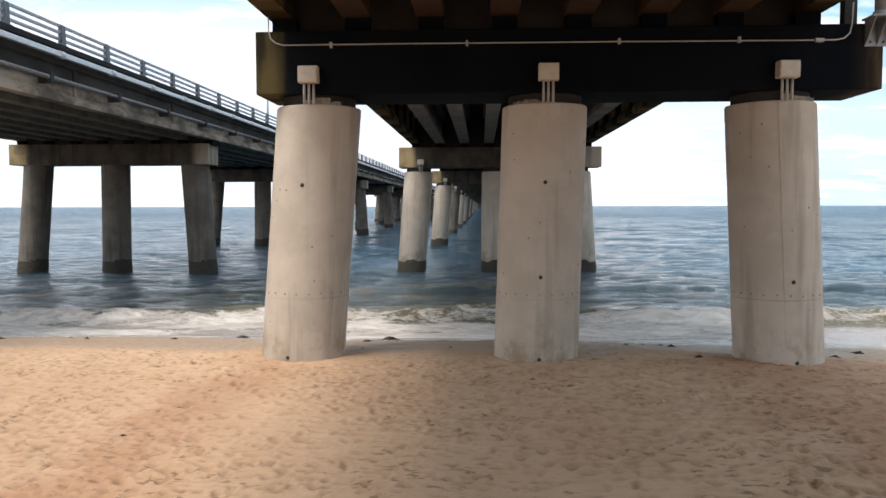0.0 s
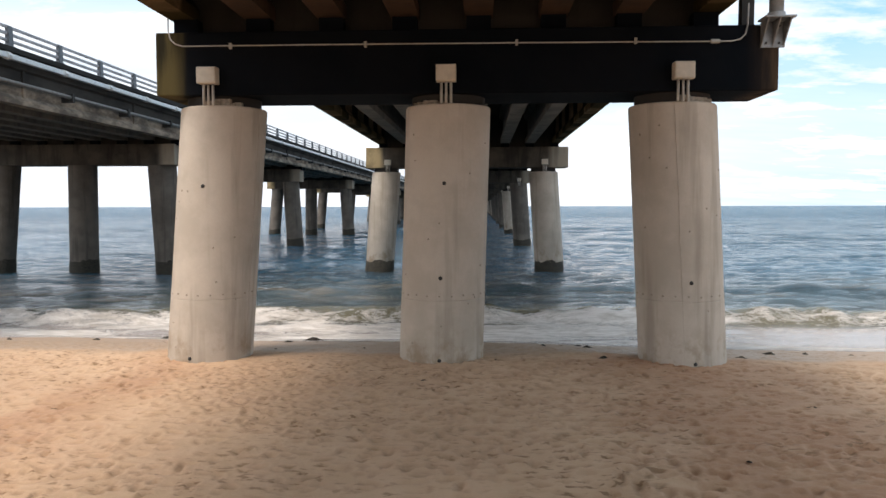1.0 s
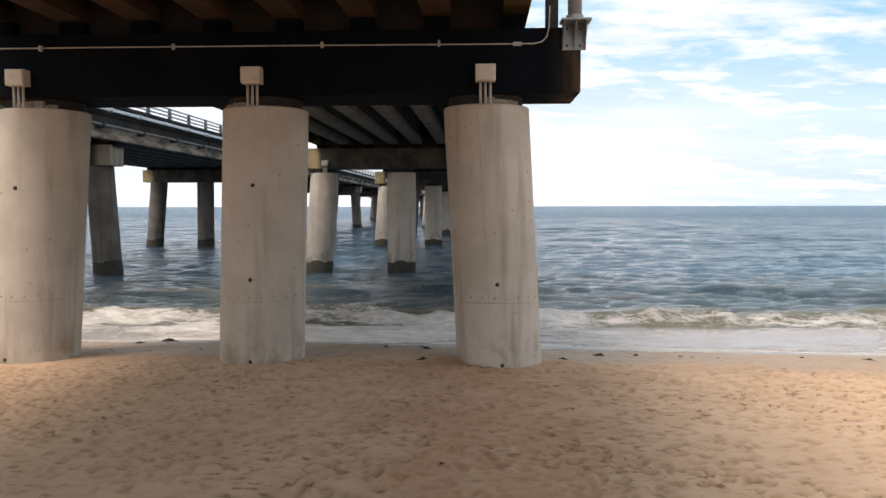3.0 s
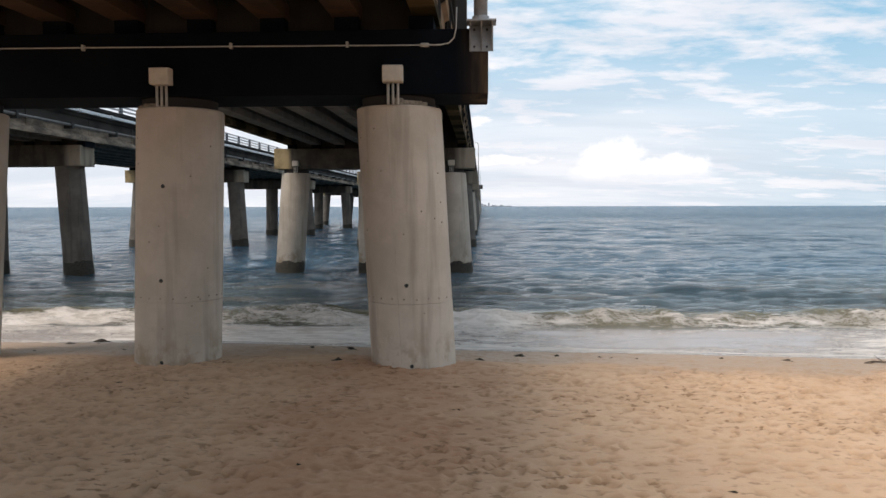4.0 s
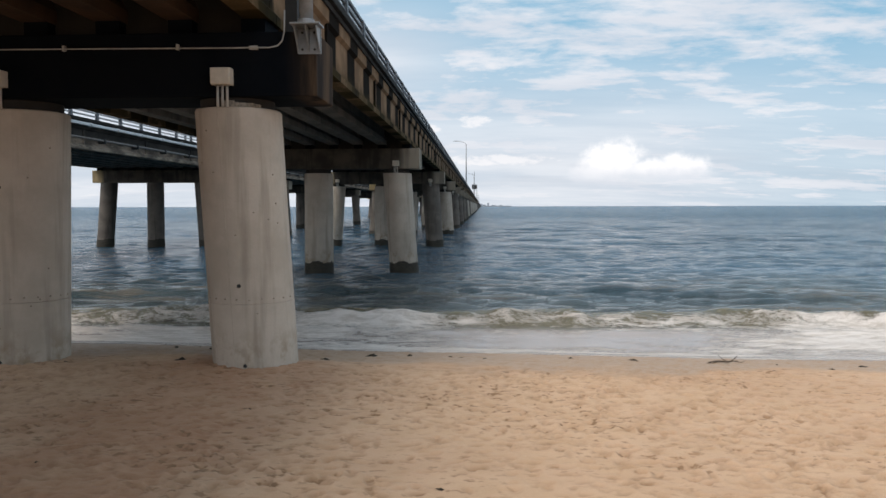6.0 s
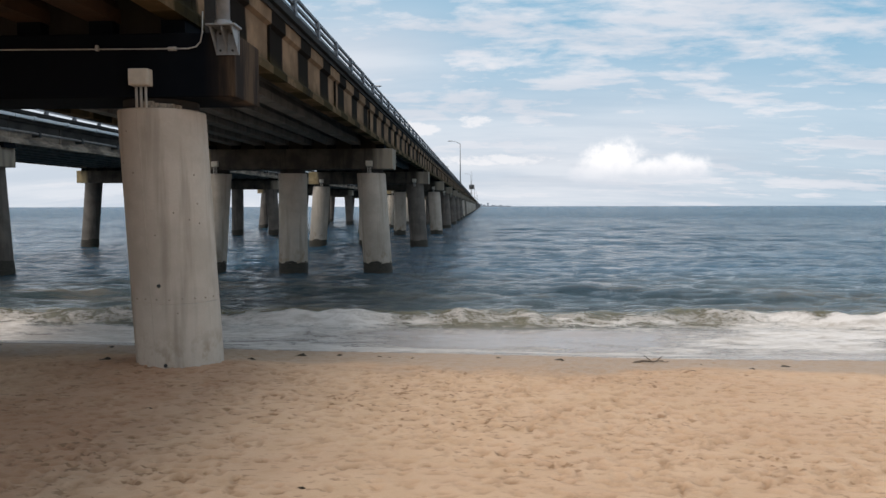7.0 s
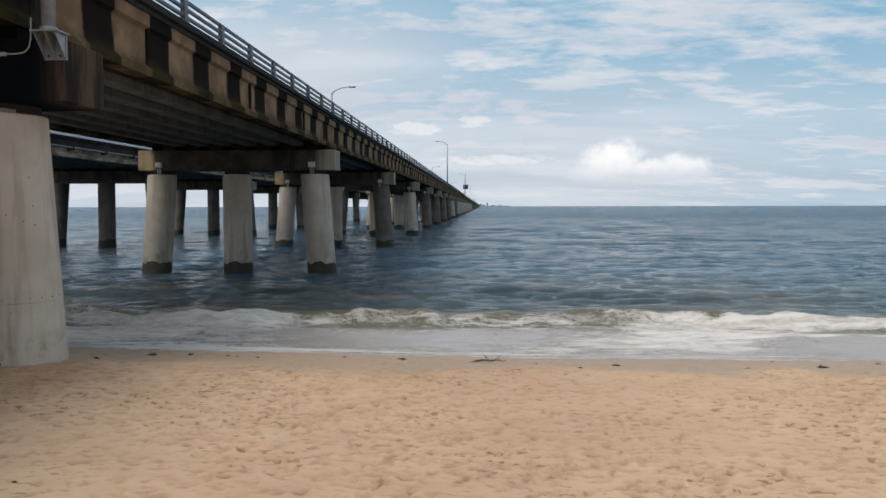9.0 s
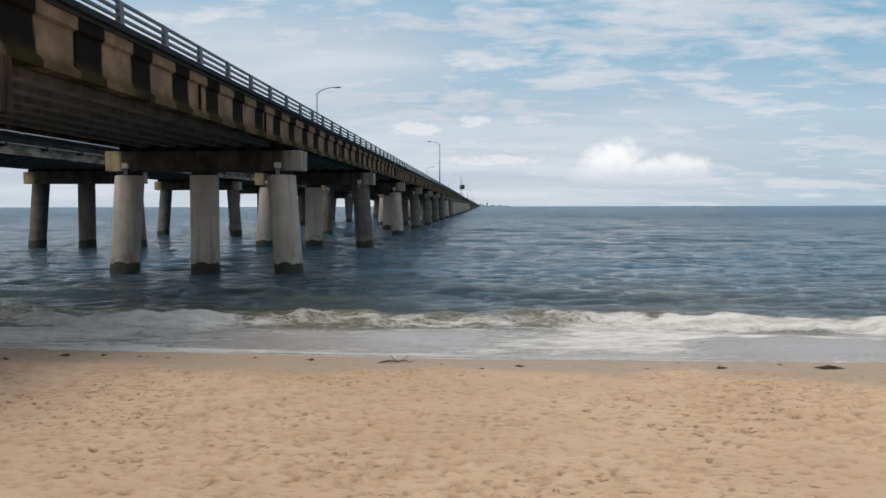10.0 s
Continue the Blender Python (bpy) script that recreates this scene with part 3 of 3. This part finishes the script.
def sea_foam(x, y):
    rng = np.random.default_rng(11)
    d = y - wave_crest(x)
    patch = 0.82 + 0.75 * soft_noise(rng, x, y, 5.0, 3)
    ragged = 0.35 * soft_noise(rng, x, y, 0.9, 3)
    patch = np.clip(patch + 0.55 * soft_noise(rng, x, y * 0.3, 9.0, 2), 0, 1.3)
    d = d + ragged
    f = 1.08 * patch * np.exp(-np.where(d < -0.35, ((d + 0.35) / 0.55) ** 2, ((d + 0.35) / 0.48) ** 2) ** 1.5)
    wash = np.clip((y - shore_line(x)) / 0.2, 0, 1) * np.clip((-d) / 0.8, 0, 1)
    f = np.maximum(f, wash * (0.53 + 1.0 * soft_noise(rng, x * 0.45, y, 1.3, 4)))
    f = np.maximum(f, 0.8 * patch * np.exp(-((d + 1.75 + 0.25 * np.sin(x * 0.5)) / 0.3) ** 2))
    f = np.maximum(f, 0.75 * np.exp(-((y - shore_line(x) - 0.12) / 0.14) ** 2))
    return np.clip(f, 0, 1.2)


sea_x = graded(-34.0, 44.0, 0.15, -4900.0, 4900.0, 1.09)
rows, at = [12.6], 12.6
while at < 4900:
    at += max(0.08, 0.0072 * (at - 6))
    rows.append(min(at, 4900.0))
sea = sheet("water", sea_x, np.array(rows), sea_height, WATER, "foam", sea_foam)
tagged(sea, "choppy blue-grey sea with a foaming breaker along the beach", "sea", kind="structure")

# ---------------------------------------------------------------- trestle bridges
SPAN = 22.86
CAP_Z0, CAP_Z1 = 4.30, 5.21
BEAM_Z0, BEAM_Z1 = 5.39, 6.68


def beam_profile(w=0.21):
    """Bulb-bottomed girder outline about x = 0."""
    z0, z1 = BEAM_Z0, BEAM_Z1
    return [(-w, z0), (w, z0), (w, z0 + 0.2), (0.09, z0 + 0.42), (0.09, z1 - 0.28), (0.27, z1 - 0.16), (0.27, z1), (-0.27, z1), (-0.27, z1 - 0.16),
            (-0.09, z1 - 0.28), (-0.09, z0 + 0.42), (-w, z0 + 0.2)]


def edge_profile(side):
    """The outer girder: flat web, haunched bottom flange, thick top flange. z from its own base."""
    p = [(-0.22, 0), (0.15, 0), (0.15, 0.15), (0.04, 0.27), (0.04, 0.97), (0.13, 1.03), (0.13, 1.29), (-0.22, 1.29), (-0.22, 1.15), (-0.1, 1.04), (-0.1, 0.36), (-0.22, 0.19)]
    return [(side * x, z) for x, z in (p if side > 0 else p[::-1])]


def build_bridge(label, x_mid, half, cap_lo, cap_hi, rail_z, jacketed, pile_base, batter, first_bent, near_spans, first_y, rise, post_off, bare=()):
    bridge = thing("trestle_bridge", label, "bridge", at=(x_mid, first_y, rise))
    # -- piles and caps
    r = 0.648 if jacketed else 0.61
    bed = -3.2
    meshes = {}
    def shared(key, make, mat, smooth=True):
        if key not in meshes:
            bm = make()
            me = bpy.data.meshes.new(key.split("/")[0])
            bm.to_mesh(me)
            bm.free()
            me.materials.append(mat)
            if smooth:
                me.polygons.foreach_set("use_smooth", [True] * len(me.polygons))
                me.set_sharp_from_angle(angle=radians(35))
            meshes[key] = me
        return meshes[key]
    for n in range(first_bent, 26):
        y = SPAN * (n - 1)
        first = n == 1 and jacketed
        lo, hi = (-3.34 - x_mid, 5.73 - x_mid) if first else (cap_lo, cap_hi)
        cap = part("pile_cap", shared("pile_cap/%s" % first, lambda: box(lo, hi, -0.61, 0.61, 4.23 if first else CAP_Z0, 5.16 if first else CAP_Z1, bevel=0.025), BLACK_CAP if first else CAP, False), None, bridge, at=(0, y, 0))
        if n < 9:
            # near-black cap material gives the bearings the shade of their gap
            for k in range(8):
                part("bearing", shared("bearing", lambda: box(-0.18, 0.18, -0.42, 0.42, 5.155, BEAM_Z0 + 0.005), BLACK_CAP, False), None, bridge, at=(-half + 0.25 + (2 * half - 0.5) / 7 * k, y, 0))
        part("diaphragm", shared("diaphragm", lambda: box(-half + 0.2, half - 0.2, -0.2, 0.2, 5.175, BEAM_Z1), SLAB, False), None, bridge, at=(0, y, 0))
        for j in range(3):
            lean = (0.078, 0.030, -0.054)[j] if first else batter[j]
            base = (-2.835 - x_mid, 0.86 - x_mid, 4.60 - x_mid)[j] if first else pile_base[j]
            tag = "%s%d" % (first, j)
            if not jacketed or (n, j) in bare:
                pile = part("column", shared("column/bare" + tag, lambda: turned([(r, bed), (r, -0.1), (r, CAP_Z0)], lean, 32), PILE), None, bridge, at=(base, y, 0))
                part("tide_band", shared("tide_band/bare" + tag, lambda: turned([(r + 0.012, -1.2), (r + 0.03, -0.4), (r + 0.02, -0.1), (r + 0.008, 0.08)], lean, 32, 0.012, 0.07), GROWTH), None, pile, "dark band of marine growth at the waterline")
                continue
            pile = part("column", shared("column/" + tag, lambda: turned([(r - 0.09, bed), (r - 0.09, CAP_Z0)], lean, 32), SLAB), None, bridge, at=(base, y, 0))
            top = 4.085 if first else 4.12
            if first:
                part("jacket", shared("jacket_upper/" + tag, lambda: turned([(r - 0.004, 1.184), (r, 1.188), (r, top - 0.02), (r - 0.015, top), (r - 0.2, top)], lean, 64), JACKET), None, pile, "pale precast upper jacket")
                part("jacket", shared("jacket_lower/" + tag, lambda: turned([(r + 0.004, -1.4), (r + 0.004, 1.175), (r - 0.001, 1.181), (r - 0.2, 1.18)], lean, 64), JACKET), None, pile, "pale precast lower jacket sunk in sand")
                rng = random.Random(20 + j)
                for k in range(22):
                    a = 2 * math.pi * k / 22 + 0.1
                    part("bolt", shared("bolt", lambda: turned([(0.015, -0.01), (0.011, 0.01)], 0, 8), BOLT), None, pile, at=((r + 0.002) * math.cos(a) + lean * 1.255, (r + 0.002) * math.sin(a), 1.255 + rng.uniform(-0.008, 0.008)))
                for a, z in (((-1.57, 2.92), (-1.60, 1.52), (-1.57, 0.29)) if j == 1 else ((-1.64, 2.89), (-1.72, 0.29)) if j == 0 else ((-1.54, 1.46), (-1.52, 0.27))):
                    part("plug", shared("plug", lambda: bmesh_ball(0.031), DARK), None, pile, "dark plugged lifting hole", at=((r - 0.004) * math.cos(a) + lean * z, (r - 0.004) * math.sin(a), z))
                for k in range(12):
                    a, z = rng.uniform(-2.7, -0.4), rng.uniform(0.4, 3.9)
                    part("grout_plug", shared("grout_plug", lambda: bmesh_ball(0.014), BOLT), None, pile, at=((r - 0.002) * math.cos(a) + lean * z, (r - 0.002) * math.sin(a), z))
                for q in range(5):
                    a, w0 = (-1.25, -2.1, -1.15)[j] + 0.17 * (q - 2) + rng.uniform(-0.05, 0.05), rng.uniform(0.05, 0.10)
                    lump = box(-w0, w0, -0.05, 0.05, 0.0, rng.uniform(0.03, 0.11), bevel=0.015)
                    part("mortar_lump", lump, MORTAR, pile, "pale crumbled mortar under the cap", at=((r - 0.1) * math.cos(a) + lean * top, (r - 0.1) * math.sin(a), top - 0.004))
                a = (-0.32, 0.4, -1.75)[j]
                part("seam", shared("seam/" + tag, lambda: tube([((r + 0.003) * math.cos(a) + lean * z, (r + 0.003) * math.sin(a), z) for z in (-0.4, 1.2, 2.6, top - 0.02)], 0.0045, 6), SEAM), None, pile)
            else:
                part("jacket", shared("jacket/" + tag, lambda: turned([(r - 0.02, 0.02), (r, 0.05), (r, top - 0.02), (r - 0.015, top), (r - 0.2, top)], lean, 40), JACKET), None, pile, "pale concrete jacket")
                part("tide_band", shared("tide_band/" + tag, lambda: turned([(r - 0.05, -1.3), (r + 0.01, -0.5), (r + 0.015, -0.2), (r + 0.006, 0.02), (r + 0.001, 0.13)], lean, 40, 0.012, 0.05), GROWTH), None, pile, "dark band of marine growth at the waterline")
    # -- spans
    pitch = (2 * half - 0.5) / 7
    for n in range(-3, near_spans):
        y = SPAN * n
        for k in range(1, 7):
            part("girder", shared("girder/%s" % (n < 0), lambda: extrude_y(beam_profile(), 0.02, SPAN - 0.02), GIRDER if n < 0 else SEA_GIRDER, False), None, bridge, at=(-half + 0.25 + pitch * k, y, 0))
        for side in (-1, 1):
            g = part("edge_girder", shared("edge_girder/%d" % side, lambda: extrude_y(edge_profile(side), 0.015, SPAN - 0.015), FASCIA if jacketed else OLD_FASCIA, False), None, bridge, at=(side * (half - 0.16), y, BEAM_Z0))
            for q in (4.15, 11.2, 18.2):
                part("stiffener", shared("stiffener/%d" % side, lambda: box(*sorted((side * 0.03, side * 0.1)), -0.06, 0.06, 0.2, 1.02, bevel=0.01), FASCIA if jacketed else OLD_FASCIA, False), None, g, at=(0, q, 0))
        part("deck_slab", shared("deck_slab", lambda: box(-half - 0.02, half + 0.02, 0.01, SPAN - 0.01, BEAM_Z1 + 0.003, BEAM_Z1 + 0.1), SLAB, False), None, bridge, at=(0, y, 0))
        for side in (-1, 1):
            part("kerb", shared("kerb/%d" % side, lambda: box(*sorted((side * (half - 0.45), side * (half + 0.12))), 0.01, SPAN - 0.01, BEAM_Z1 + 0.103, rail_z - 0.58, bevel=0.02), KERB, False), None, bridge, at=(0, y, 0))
            for h in (0.03, 0.215, 0.40):
                part("rail", shared("rail", lambda: box(-0.035, 0.035, 0.0, SPAN, -0.035, 0.035), STEEL if jacketed else PALE_STEEL, False), None, bridge, at=(side * (half - 0.04), y, rail_z - h))
            if n < 13:
                for k in range(9):
                    part("rail_post", shared("rail_post", lambda: post_shape(), STEEL, False), None, bridge, at=(side * (half - 0.02), y + post_off + 2.54 * k, rail_z - 0.58))
    # -- the far run, too small to pick apart
    bm = bmesh.new()
    for n in range(26, 150):
        y = SPAN * (n - 1)
        add_box(bm, cap_lo, cap_hi, y - 0.61, y + 0.61, CAP_Z0, CAP_Z1)
        for j in range(3):
            b = pile_base[j]
            add_rings(bm, [[(b + batter[j] * z + r * math.cos(a), y + r * math.sin(a), z) for a in (0, 0.785, 1.571, 2.356, 3.142, 3.927, 4.712, 5.498)] for z in (-2.0, CAP_Z0)])
    tagged(part("far_bents", bm, PILE, bridge), kind="stuff")
    bm = bmesh.new()
    y0, y1 = SPAN * near_spans, SPAN * 149
    add_box(bm, -half, half, y0, y1, BEAM_Z0, rail_z - 0.58)
    for side in (-1, 1):
        for h in (0.03, 0.215, 0.40):
            x = side * (half - 0.04)
            add_box(bm, x - 0.035, x + 0.035, y0, y1, rail_z - h - 0.035, rail_z - h + 0.035)
    tagged(part("far_spans", bm, GIRDER, bridge), kind="stuff")
    return bridge


def bmesh_ball(r):
    bm = bmesh.new()
    bmesh.ops.create_icosphere(bm, subdivisions=2, radius=r)
    return bm


def post_shape():
    """Rail post: flared foot, flat tapered upright with a rounded head."""
    bm = box(-0.1, 0.1, -0.14, 0.14, 0.0, 0.025)
    outline = [(-0.065, 0.025), (0.065, 0.025), (0.05, 0.50), (0.038, 0.57), (0.0, 0.60), (-0.038, 0.57), (-0.05, 0.50)]
    return add_rings(bm, [[(x, -0.1, z) for x, z in outline], [(x, 0.1, z) for x, z in outline]])


MID, HALF, FIRST = 0.90, 4.10, 11.74
OLD_MID, OLD_HALF, OLD_FIRST, OLD_RISE = -16.2, 4.50, 10.34, 0.12
right_bridge = build_bridge("long concrete trestle road bridge on jacketed round piles", MID, HALF, -4.60, 4.45, 7.52, True,
                            (-4.07, -0.24, 3.665), (0.079, 0.004, -0.067), 1, 24, FIRST, 0.0, 0.92, {(3, 2), (5, 2), (6, 2), (7, 2), (8, 2), (10, 2), (4, 0), (7, 0), (9, 0), (6, 1), (8, 1)})
left_bridge = build_bridge("older parallel concrete trestle bridge on bare weathered piles", OLD_MID, OLD_HALF, -4.70, 4.30, 7.52, False,
                           (-4.10, -0.20, 3.73), (0.094, 0.01, -0.06), 1, 24, OLD_FIRST, OLD_RISE, 0.33)

# ---------------------------------------------------------------- pipes along the older bridge
pipe_x = OLD_MID + OLD_HALF
for n in range(-1, 12):
    y = OLD_FIRST + SPAN * n
    run = thing("cable_duct", "silver cable duct clipped along the older bridge's kerb", "cable duct", "kerb ducts", (pipe_x + 0.185, y, 6.74))
    part("pipe_length", box(-0.06, 0.06, 0.02, SPAN - 0.02, -0.075, 0.075, bevel=0.02), SILVER, run)
    for k in range(8):
        part("coupling", tube([(0, 1.4 + 2.86 * k, 0), (0, 1.56 + 2.86 * k, 0)], 0.115, 8), SILVER, run)
    main = thing("water_main", "grey water main on hangers beside the older bridge's girder", "pipe", "hung mains", (pipe_x + 0.16, y, 6.05))
    part("pipe_length", tube([(0, 0.02, 0), (0, SPAN - 0.02, 0)], 0.062, 10), MAIN, main, smooth=True)
    for k in range(6):
        part("hanger", box(-0.3, 0.1, 1.8 + 3.81 * k, 1.94 + 3.81 * k, -0.16, 0.12, bevel=0.01), DARK, main)

# ---------------------------------------------------------------- fittings on the landward cap
for x in (-2.525, 0.98, 4.365):
    jb = thing("junction_box", "pale painted steel junction box on the cap face", "junction box", "boxes over the piles", (x, 11.05, 4.385))
    part("box_body", box(-0.145, 0.145, -0.1, 0.078, 0.0, 0.24, bevel=0.012), BOX, jb)
    part("lid", box(-0.132, 0.132, -0.118, -0.101, 0.013, 0.227, bevel=0.006), BOX, jb)
    for dx in (-0.07, 0.0, 0.07):
        part("conduit_leg", tube([(dx, 0.0, -0.31), (dx, 0.0, -0.001)], 0.02, 10), CONDUIT, jb, smooth=True)

for n in range(1, 7):
    for x in (-2.7, 4.3):
        copy_thing(jb, pose(x, 11.05 + SPAN * n, 4.42))

run = thing("conduit", "thin pale electrical conduit strapped along the cap face", "conduit", at=(0, 11.1, 4.95))
arc = [(-3.13, 0, 0.42), (-3.13, 0, 0.22), (-3.1, 0, 0.1), (-3.03, 0, 0.035), (-2.92, 0, 0.0)]
part("conduit_length", tube(arc + [(-1.0, 0, 0.0), (2.0, 0, -0.01), (4.6, 0, -0.025)] + [(5.05, 0, -0.025), (5.17, 0, 0.0), (5.24, 0, 0.07), (5.27, 0, 0.2), (5.28, 0, 0.5)], 0.0105, 8), CONDUIT, run, smooth=True)
for x in (-2.2, -0.2, 2.0, 3.7):
    part("strap", box(x - 0.018, x + 0.018, -0.024, 0.04, -0.045, 0.035), CONDUIT, run)
part("coupling", tube([(4.76, 0, -0.025), (4.88, 0, -0.025)], 0.031, 8), CONDUIT, run)

spout = thing("downspout", "grey drain pipe on a steel shelf bracket at the cap's end", "drain pipe", at=(5.62, 10.98, 5.19))
part("pipe_length", tube([(0, 0, 0.03), (0, 0, 1.2), (0, 0.02, 2.0)], 0.098, 20), PIPE, spout, smooth=True)
part("collar", tube([(0, 0, 0.03), (0, 0, 0.09)], 0.12, 20), PIPE, spout)
part("shelf", box(-0.2, 0.22, -0.17, 0.16, 0.0, 0.025, bevel=0.004), PIPE, spout)
part("back_plate", box(-0.16, 0.18, 0.135, 0.165, -0.36, -0.002, bevel=0.004), PIPE, spout)
for x in (-0.15, 0.01, 0.16):
    gusset = bmesh.new()
    add_rings(gusset, [[(x - 0.008, a, b) for a, b in ((0.132, -0.34), (0.132, -0.004), (-0.15, -0.004))], [(x + 0.008, a, b) for a, b in ((0.132, -0.34), (0.132, -0.004), (-0.15, -0.004))]])
    part("gusset", gusset, PIPE, spout)
for x in (-0.09, 0.09):
    for z in (-0.3, -0.06):
        part("bolt", tube([(x, 0.115, z), (x, 0.134, z)], 0.017, 8), DARK, spout)
riser = thing("riser", "dark square cable riser beside the drain pipe", "cable riser", at=(5.33, 11.35, 5.15))
part("duct", box(-0.09, 0.09, -0.08, 0.08, 0.0, 2.0, bevel=0.01), DARK, riser)

# ---------------------------------------------------------------- lamps and the far sign
def street_lamp(x, y, base, side, label, tall=8.2):
    lamp = thing("street_lamp", label, "street lamp", "lamps along the bridges", (x, y, base))
    part("pole", tube([(0, 0, 0), (0, 0, tall / 2), (0, 0, tall)], [0.12, 0.1, 0.075], 10), LAMP, lamp, smooth=True)
    part("base_plate", box(-0.2, 0.2, -0.2, 0.2, 0, 0.05), LAMP, lamp)
    part("arm", tube([(0, 0, tall - 0.1), (side * 0.35, 0, tall + 0.25), (side * 1.0, 0, tall + 0.5), (side * 1.8, 0, tall + 0.6)], [0.06, 0.05, 0.045, 0.04], 8), LAMP, lamp, smooth=True)
    part("head", add_rings(bmesh.new(), [[(side * px, w * math.cos(a), tall + 0.6 + h * math.sin(a)) for a in (0, 0.785, 1.571, 2.356, 3.142, 3.927, 4.712, 5.498)] for px, w, h in ((1.7, 0.06, 0.05), (1.85, 0.15, 0.09), (2.25, 0.17, 0.09), (2.5, 0.06, 0.04))]), LAMP, lamp, "flat grey lamp head")
    return lamp


for k in range(6):
    street_lamp(-3.25, 77.0 + 156 * k, 6.94, 1, "grey steel street lamp with curved arm on the bridge kerb", 7.2)
    street_lamp(5.03, 154.0 + 156 * k, 6.94, -1, "grey steel street lamp with curved arm on the bridge kerb")
    street_lamp(-20.7, 73.0 + 156 * k, 7.06, 1, "grey steel street lamp on the older bridge's kerb")
sign = thing("road_sign", "dark square sign on a mast beside the far roadway", "road sign", at=(5.1, 330.0, 6.94))
part("mast", tube([(0, 0, 0), (0, 0, 5.0), (0, 0, 10.8)], [0.12, 0.1, 0.05], 8), LAMP, sign)
part("panel", box(-1.1, 1.1, -0.15, -0.05, 3.0, 4.9, bevel=0.04), DARK, sign)

# ---------------------------------------------------------------- flotsam
def ground_z(x, y):
    return float(beach_height(np.array([[x]]), np.array([[y]]))[0, 0])


stick = thing("driftwood", "small dark forked driftwood branch on wet sand", "driftwood", at=(12.05, 12.5, ground_z(12.05, 12.5) + 0.01))
part("stem", tube([(-0.26, 0.03, 0.0), (-0.12, 0, 0.025), (0.04, -0.02, 0.02), (0.2, -0.01, 0.035)], [0.007, 0.014, 0.013, 0.005], 7), WOOD, stick)
part("fork", tube([(0.02, -0.02, 0.02), (-0.05, 0.01, 0.07), (-0.10, 0.04, 0.12)], [0.010, 0.007, 0.003], 6), WOOD, stick)
part("fork", tube([(0.08, -0.02, 0.025), (0.17, 0.03, 0.07), (0.21, 0.02, 0.115)], [0.009, 0.007, 0.003], 6), WOOD, stick)
part("fork", tube([(0.14, -0.015, 0.03), (0.24, -0.06, 0.02), (0.30, -0.07, 0.05)], [0.008, 0.006, 0.003], 6), WOOD, stick)
part("twig", tube([(-0.1, 0, 0.02), (-0.2, -0.08, 0.012), (-0.32, -0.1, 0.012)], [0.008, 0.006, 0.003], 6), WOOD, stick)

rng = random.Random(31)


def wrack(x, y, size):
    """A limp clump of stranded weed: one flat ragged mass with trailing tips."""
    bm = bmesh.new()
    bmesh.ops.create_icosphere(bm, subdivisions=3, radius=1.0)
    tips = [(rng.uniform(0, 6.28), rng.uniform(0.5, 1.5), rng.uniform(0.15, 0.4)) for _ in range(5)]
    for v in bm.verts:
        a = math.atan2(v.co.y, v.co.x)
        reach = 0.45 + sum(l * math.exp(-((math.remainder(a - t0, 2 * math.pi)) / w) ** 2) for t0, l, w in tips) * 0.5 + rng.uniform(-0.12, 0.12)
        flat = math.hypot(v.co.x, v.co.y)
        v.co = Vector((v.co.x * reach, v.co.y * reach * 0.65, max(v.co.z, -0.15) * (0.26 + rng.uniform(-0.1, 0.1)) * (1.2 - 0.9 * flat))) * size
    clump = part("seaweed", bm, WEED, None, "dark clump of stranded seaweed on the sand", (x, y, ground_z(x, y) + 0.01 * size))
    return tagged(clump, "", "seaweed", "stranded weed along the tide line")


for x, y, size in ((-1.74, 14.40, 0.26), (-2.15, 13.95, 0.10), (-4.7, 14.5, 0.22), (-5.8, 13.9, 0.10), (-7.5, 13.85, 0.10), (-9.2, 13.85, 0.12), (3.35, 13.3, 0.13), (2.6, 13.5, 0.10), (5.6, 12.1, 0.10), (5.1, 12.0, 0.08),
                   (6.3, 12.7, 0.15), (6.9, 12.8, 0.10), (10.6, 12.6, 0.10), (18.85, 12.0, 0.20), (17.2, 12.0, 0.12), (14.05, 12.2, 0.10), (21.5, 12.6, 0.17), (3.4, 11.75, 0.12), (0.4, 13.6, 0.08)):
    wrack(x, y, size)
for _ in range(26):
    x = rng.uniform(-8.5, 23)
    wrack(x, 13.2 - 0.05 * (x - 1) + 0.3 * math.sin(x * 0.4) + rng.gauss(0, 0.45), rng.uniform(0.03, 0.07))
for _ in range(12):
    wrack(rng.uniform(-4, 20), rng.uniform(6.0, 11.5), rng.uniform(0.026, 0.048))

# ---------------------------------------------------------------- the far end of the crossing
isle = bmesh.new()
rng = random.Random(4)
for k in range(14):
    x = 2 + 10.5 * k + rng.uniform(-3, 3)
    add_box(isle, x - 8, x + 8, 3560 + rng.uniform(0, 20), 3600, -1.0, rng.uniform(1.5, 4.0))
for x, w, h in ((8, 5, 14), (22, 7, 9), (40, 4, 17), (66, 9, 7), (100, 5, 8)):
    add_box(isle, x - w, x + w, 3570, 3590, 0.0, h)
tagged(part("distant_island", isle, HAZE), "low grey island with buildings far off at the horizon", "island", kind="structure")
